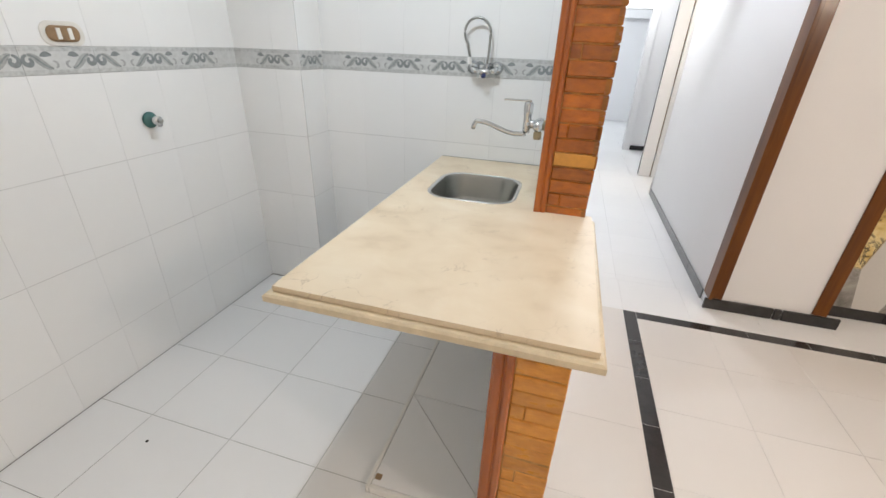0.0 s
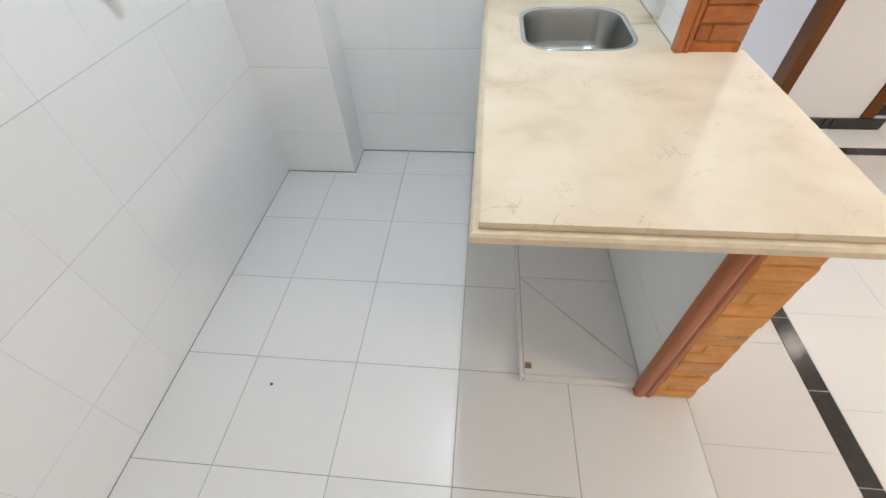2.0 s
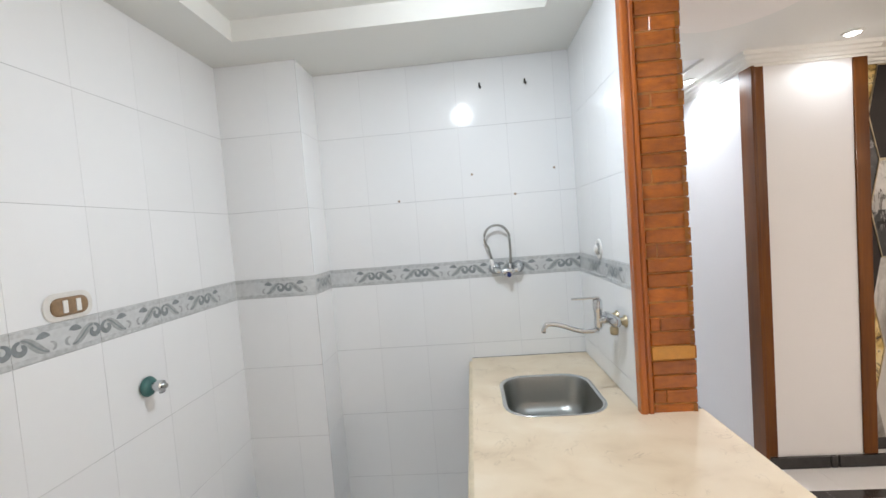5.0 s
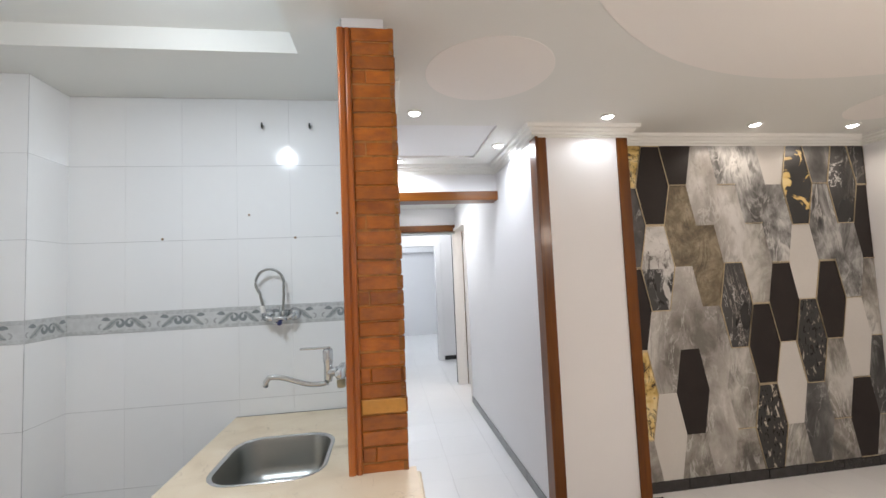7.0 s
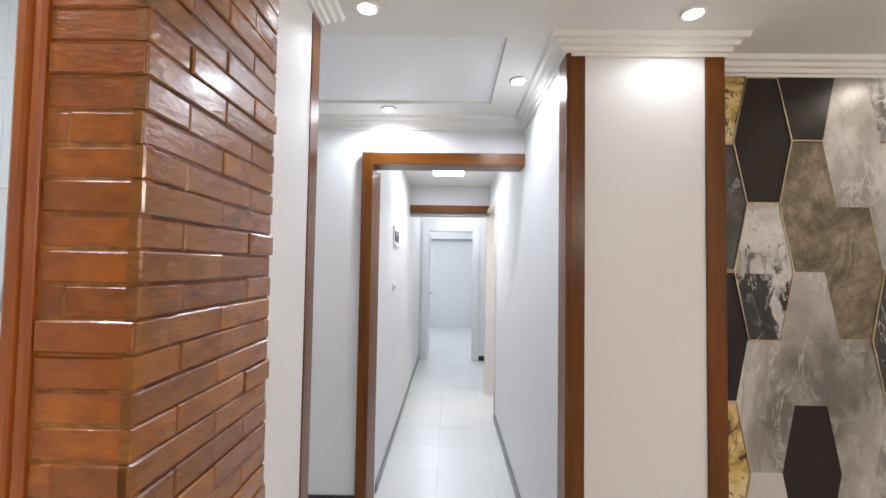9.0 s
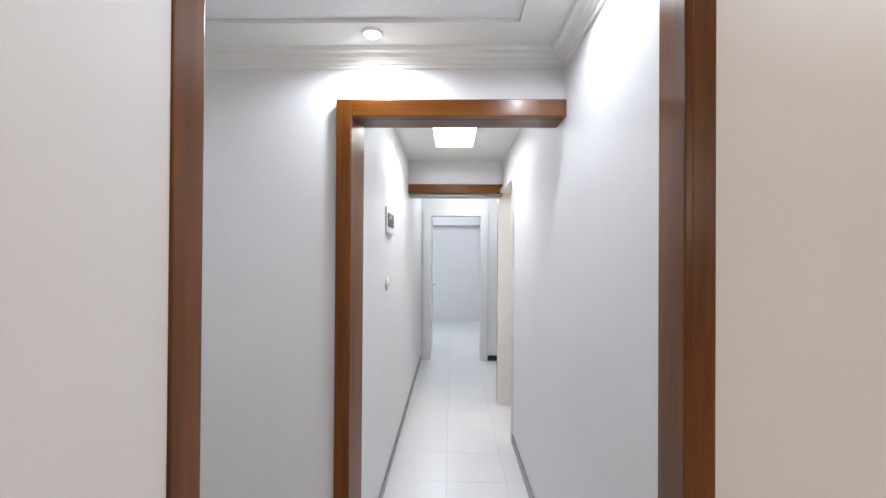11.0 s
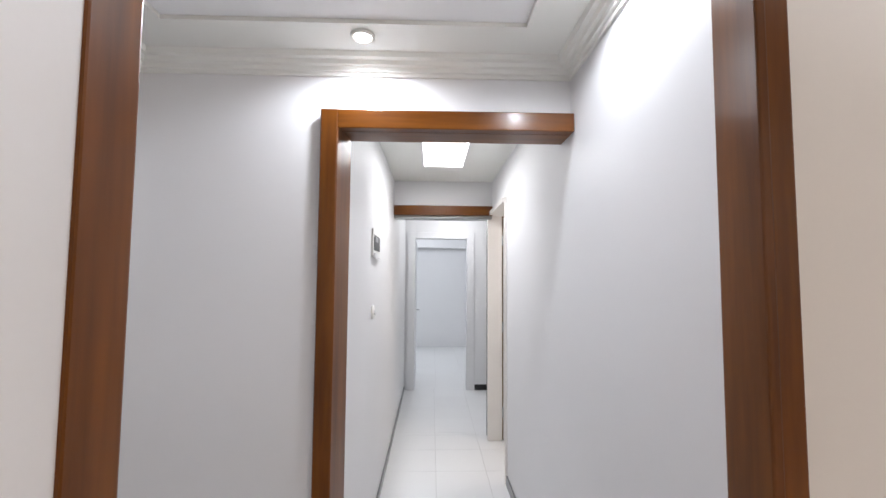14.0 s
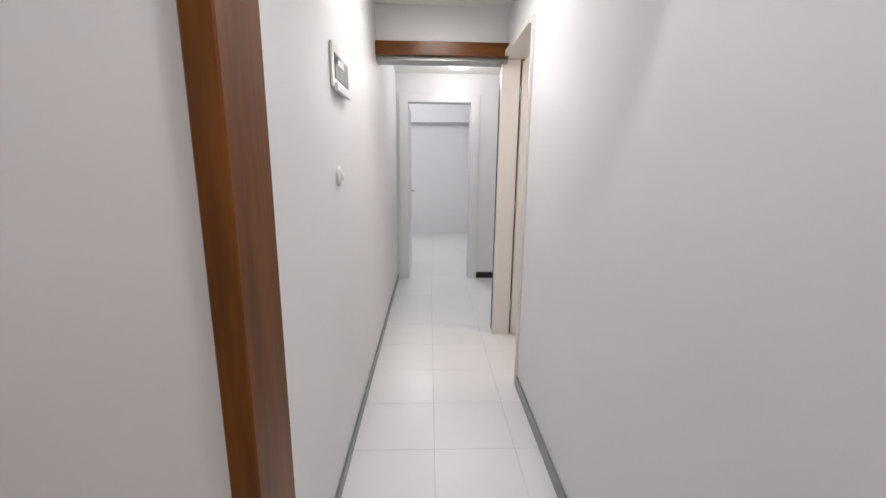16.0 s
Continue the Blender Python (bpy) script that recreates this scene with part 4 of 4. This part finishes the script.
moulded_board("trim_partition_front", -0.004, 0.041, 1.545, 1.582, 0.90, 2.425)
moulded_board("trim_partition_low", -0.018, 0.041, 0.795, 0.832, 0.0, 0.853)
PITCH = 0.0517
rnd = random.Random(4)


def brick_course(z, h, y_front, y_end, k, pale=False, x1=0.192, face=M["brick_front"]):
    # front brick, sometimes with a short closer beside the board
    x0 = 0.043
    out = 0.008 + rnd.uniform(-0.002, 0.004)
    if k % 5 == 1:
        cut = x0 + rnd.uniform(0.03, 0.05)
        plaque("brick", cut - x0 - 0.0012, h, out - 0.001, 0.003, face, bricks, at(SOUTH, x0, y_front, z))
        x0 = cut
    plaque("brick", round(x1 - x0, 3), h, round(out, 3), 0.003, M["brick_pale"] if pale else face, bricks, at(SOUTH, x0, y_front, z + rnd.uniform(-0.001, 0.001)) @ Matrix.Rotation(rnd.uniform(-0.008, 0.008), 4, "Z"))
    if y_end:
        side_bricks(z, h, y_front - 0.010, y_end, k)


def side_bricks(z, h, y, y_end, k):
    first = (0.218, 0.104)[k % 2]
    lengths = [first]
    while y + sum(lengths) < y_end:
        lengths.append(0.226)
    for n in lengths:
        n2 = min(n, y_end - y)
        if n2 > 0.015:
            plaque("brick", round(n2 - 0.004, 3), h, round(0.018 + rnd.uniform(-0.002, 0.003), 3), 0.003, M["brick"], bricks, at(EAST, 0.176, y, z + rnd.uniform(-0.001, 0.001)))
        y += n


for k in range(36):
    z = 1.139 - PITCH + 0.002 + PITCH * (k - 4)
    if z + PITCH < 2.44:
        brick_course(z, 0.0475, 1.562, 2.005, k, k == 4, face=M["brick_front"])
for k in range(17):
    side_bricks(1.139 - PITCH + 0.002 + PITCH * (k - 21), 0.0475, 1.582, 2.005, k + 1)
# low front courses, in the brick lightened for want of light
for k in range(16):
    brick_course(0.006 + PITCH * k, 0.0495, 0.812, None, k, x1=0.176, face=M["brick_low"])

# ---- wall tiles of the kitchen ----
ROWS = [(0.0, 0.26), (0.26, 0.62), (0.62, 0.982), (0.982, 1.335), (1.43, 1.766), (1.766, 2.135), (2.135, CEIL)]
TW = 0.255


def scroll_mesh():
    """One repeat of the border: two stems that rise to a pair of dark curls, with a leaf at each outer end."""
    bm = bmesh.new()

    def ribbon(fn, n, w, slot, taper=0.35, z=0.0):
        prev = None
        for k in range(n + 1):
            u = k / n
            p = Vector(fn(u))
            d = (Vector(fn(min(1, u + 0.02))) - Vector(fn(max(0, u - 0.02)))).normalized()
            s = Vector((-d.y, d.x)) * (w * (taper + math.sin(math.pi * u) * (1.1 - taper)))
            pair = [bm.verts.new((p.x + s.x, p.y + s.y, z)), bm.verts.new((p.x - s.x, p.y - s.y, z))]
            if prev:
                bm.faces.new((prev[0], prev[1], pair[1], pair[0])).material_index = slot
            prev = pair
    for side in (-1, 1):
        def stem(u, side=side):
            a = math.pi * (0.5 + u)
            return (side * (0.094 - 0.070 * u), 0.042 - 0.021 * math.sin(a) * (1.0 if u < 0.5 else 1.15))

        def curl(u, side=side):
            a = 0.5 * math.pi + u * 1.9 * math.pi
            r = 0.019 * (1 - 0.62 * u)
            return (side * (0.022 + r * math.cos(a)), 0.046 + r * math.sin(a))

        def leaf(u, side=side):
            return (side * (0.101 - 0.040 * u), 0.058 + 0.010 * math.sin(math.pi * (0.2 + 0.7 * u)))

        def tail(u, side=side):
            a = math.pi * (0.6 + 0.9 * u)
            return (side * (0.098 - 0.014 * math.cos(a)), 0.033 - 0.012 * math.sin(a))
        ribbon(stem, 16, 0.0110, 1)
        ribbon(stem, 16, 0.0022, 0, 0.8, 0.0003)
        ribbon(curl, 20, 0.0072, 0, 0.5, 0.0004)
        ribbon(leaf, 8, 0.0085, 0, 0.1, 0.0004)
        ribbon(tail, 12, 0.0042, 1, 0.4, 0.0002)
    me = bpy.data.meshes.new("scroll")
    bm.to_mesh(me)
    bm.free()
    me.materials.append(M["scroll"])
    me.materials.append(M["scroll_mid"])
    return me


SCROLL = scroll_mesh()


def tiled(name, base, start, length, first, label, rows=ROWS, border=True):
    """Tiles over a wall: start is its lower corner, first the width of the first column."""
    w = tagged(new(name), label, "wall tiles", kind="structure")
    edges = [0.0]
    e = first
    while e < length - 0.004:
        edges.append(e)
        e += TW
    edges.append(length)
    o = Vector(start)
    right = base.to_3x3() @ Vector((1, 0, 0))
    g, gz = 0.0007, 0.0010
    for a, b in zip(edges, edges[1:]):
        for z0, z1 in rows:
            plaque("tile", b - a - g, z1 - z0 - 2 * gz, 0.004, 0.0003, M["tile"], w, at(base, *(o + right * (a + g / 2) + Vector((0, 0, z0 + gz)))))
        if border:
            t = plaque("border_tile", b - a - 2 * g, 0.095 - 2 * g, 0.0045, 0.001, M["border"], w, at(base, *(o + right * (a + g) + Vector((0, 0, 1.335 + g)))))
            for zz in (0.001, 0.077):
                plaque("border_line", b - a - 2 * g, 0.015, 0.0008, 0.0002, M["scroll_light"], t, Matrix.Translation((0, zz, 0.0046)))
            if a > 0 or len(edges) == 2:
                s = new("scroll", SCROLL)
                s.parent = t
                s.matrix_local = Matrix.Translation((0.0 if a > 0 else (b - a) / 2, 0.0, 0.0056))
    return w


tiled("wall_tiles_north", SOUTH, (-1.345, 2.288, 0), 1.353, 0.249, "white glazed wall tiles with a grey scroll border")
tiled("wall_tiles_pier_front", SOUTH, (-1.756, 2.061, 0), 0.411, 0.255, "white glazed wall tiles with a grey scroll border")
tiled("wall_tiles_pier_side", EAST, (-1.347, 2.061, 0), 0.226, 0.226, "white glazed wall tiles with a grey scroll border")
tiled("wall_tiles_west", EAST, (-1.756, -0.60, 0), 2.66, 0.11, "white glazed wall tiles with a grey scroll border")
tiled("wall_tiles_partition", WEST, (0.008, 2.285, 0), 0.70, 0.255, "white glazed wall tiles with a grey scroll border", [(0.903, 0.982)] + [r for r in ROWS if r[0] > 0.9])
tiled("wall_tiles_partition_low", WEST, (0.008, 2.285, 0), 1.452, 0.255, "white glazed wall tiles under the counter", [(0.0, 0.26), (0.26, 0.62), (0.62, 0.85)], False)

# ---- floor pieces ----
def floor_run(xs, ys, keep, name="floor_tile", material=None, top=0.0, gap=0.0011):
    for a, b in zip(xs, xs[1:]):
        for c, d in zip(ys, ys[1:]):
            if keep((a + b) / 2, (c + d) / 2):
                plaque(name, b - a - gap, d - c - gap, 0.004, gap * 0.45, material or M["floor_tile"], floor, Matrix.Translation((a + gap / 2, c + gap / 2, top - 0.004)))


def steps(a, b, first, pitch):
    out, e = [a], first
    while e < b - 0.02:
        if e > a + 0.02:
            out.append(e)
        e += pitch
    return out + [b]


# kitchen
floor_run(steps(-1.75, 0.165, -1.458, 0.403), steps(-0.8, 2.285, -0.745, 0.4), lambda x, y: not (x < -1.345 and y > 2.2), gap=0.0026)
# hall, left of and inside the black band
floor_run([0.165, 0.597], steps(-0.8, 2.42, -0.55, 0.4), lambda x, y: True, material=M["hall_tile"])
floor_run(steps(0.672, 3.85, 1.072, 0.4), steps(-0.8, 2.345, -0.8, 0.4), lambda x, y: True, material=M["hall_tile"])
floor_run(steps(0.597, 3.85, 0.997, 0.4), [2.42, 2.82], lambda x, y: x < 1.09 or y < 2.63)
floor_run([0.165, 0.597], [2.42, 2.82], lambda x, y: True)
# black band
for y0 in steps(-0.8, 2.42, -0.686, 0.3105)[:-1]:
    plaque("band_tile", 0.073, min(0.3075, 2.418 - y0), 0.004, 0.001, M["black_tile"], floor, Matrix.Translation((0.598, y0, -0.004)))
for x0 in steps(0.674, 3.84, 0.98, 0.3105)[:-1]:
    plaque("band_tile", 0.3075, 0.072, 0.004, 0.001, M["black_tile"], floor, Matrix.Translation((x0, 2.347, -0.004)))
# lobby, corridor, passage
floor_run(steps(-0.68, 1.12, -0.215, 0.4), steps(2.82, 3.7, 2.9, 0.4), lambda x, y: True)
floor_run(steps(0.172, 1.26, 0.585, 0.405), steps(3.7, 6.06, 4.095, 0.405), lambda x, y: True, gap=0.0014)
floor_run(steps(0.172, 2.1, 0.585, 0.405), steps(6.06, 7.78, 6.12, 0.405), lambda x, y: True)
floor_run(steps(-0.8, 2.3, -0.6, 0.405), steps(7.78, 10.95, 8.1, 0.405), lambda x, y: True)
floor_run(steps(1.26, 3.0, 1.6, 0.405), steps(3.0, 5.95, 3.3, 0.405), lambda x, y: True)
structure("floor_hall_rest", boxes((-1.75, 3.85, -3.2, -0.8, -0.004, 0.0)), M["floor_tile"], "white tiled floor of the hall", "floor")
# raised base under the counter
base = structure("base_under_counter", boxes((-0.428, 0.005, 0.826, 2.284, 0.0, 0.028)), M["floor_grout"], "low tiled base under the counter with a pale edging", "base")
for c, d in ((1.295, 1.75), (1.75, 2.284)):
    plaque("floor_tile", 0.412, d - c - 0.003, 0.004, 0.001, M["floor_tile"], base, Matrix.Translation((-0.411, c + 0.0015, 0.028)))
# the front tile is cut along its diagonal
for cut in ([(-0.411, 0.842), (0.001, 0.842), (0.001, 0.8775), (-0.411, 1.2895)], [(0.001, 0.8815), (0.001, 1.2935), (-0.411, 1.2935)]):
    part("floor_tile", loft([[(x, y, z) for x, y in cut] for z in (0.028, 0.032)]), M["floor_tile"], base)
part("edging", boxes((-0.4285, -0.4135, 0.8255, 2.284, 0.001, 0.0335), bevel=0.002, segments=1), M["plastic"], base, "pale tile edging")
part("edging", boxes((-0.4130, 0.004, 0.8255, 0.8405, 0.001, 0.0335), bevel=0.002, segments=1), M["plastic"], base, "pale tile edging")
# grime in the joint between floor and walls
for span in ((-1.752, -1.346, 2.052, 2.0565, 0.0, 0.005), (-1.346, -1.3415, 2.052, 2.284, 0.0, 0.006), (-1.3415, -0.41, 2.2805, 2.2845, 0.0, 0.006)):
    structure("floor_joint", boxes(span), M["grime"], "dark line of old grout along the floor", "grout")
structure("counter_seal", boxes((-0.600, 0.003, 2.2785, 2.2835, 0.9003, 0.9018)), M["grime"], "dark line of old sealant behind the counter", "sealant")
tagged(link("tape_scrap", boxes((-0.408, -0.384, 0.862, 0.886, 0.0321, 0.0335), bevel=0.0004, segments=1), M["brown_plastic"]), "small scrap of brown tape on the tiled base", "tape")
tagged(link("floor_speck", lathe([(0.006, 0), (0.005, 0.003), (0.002, 0.004)], Matrix.Translation((-1.36, 0.745, 0.0)), 8), M["dark"]), "tiny dark crumb on the white floor", "crumb")
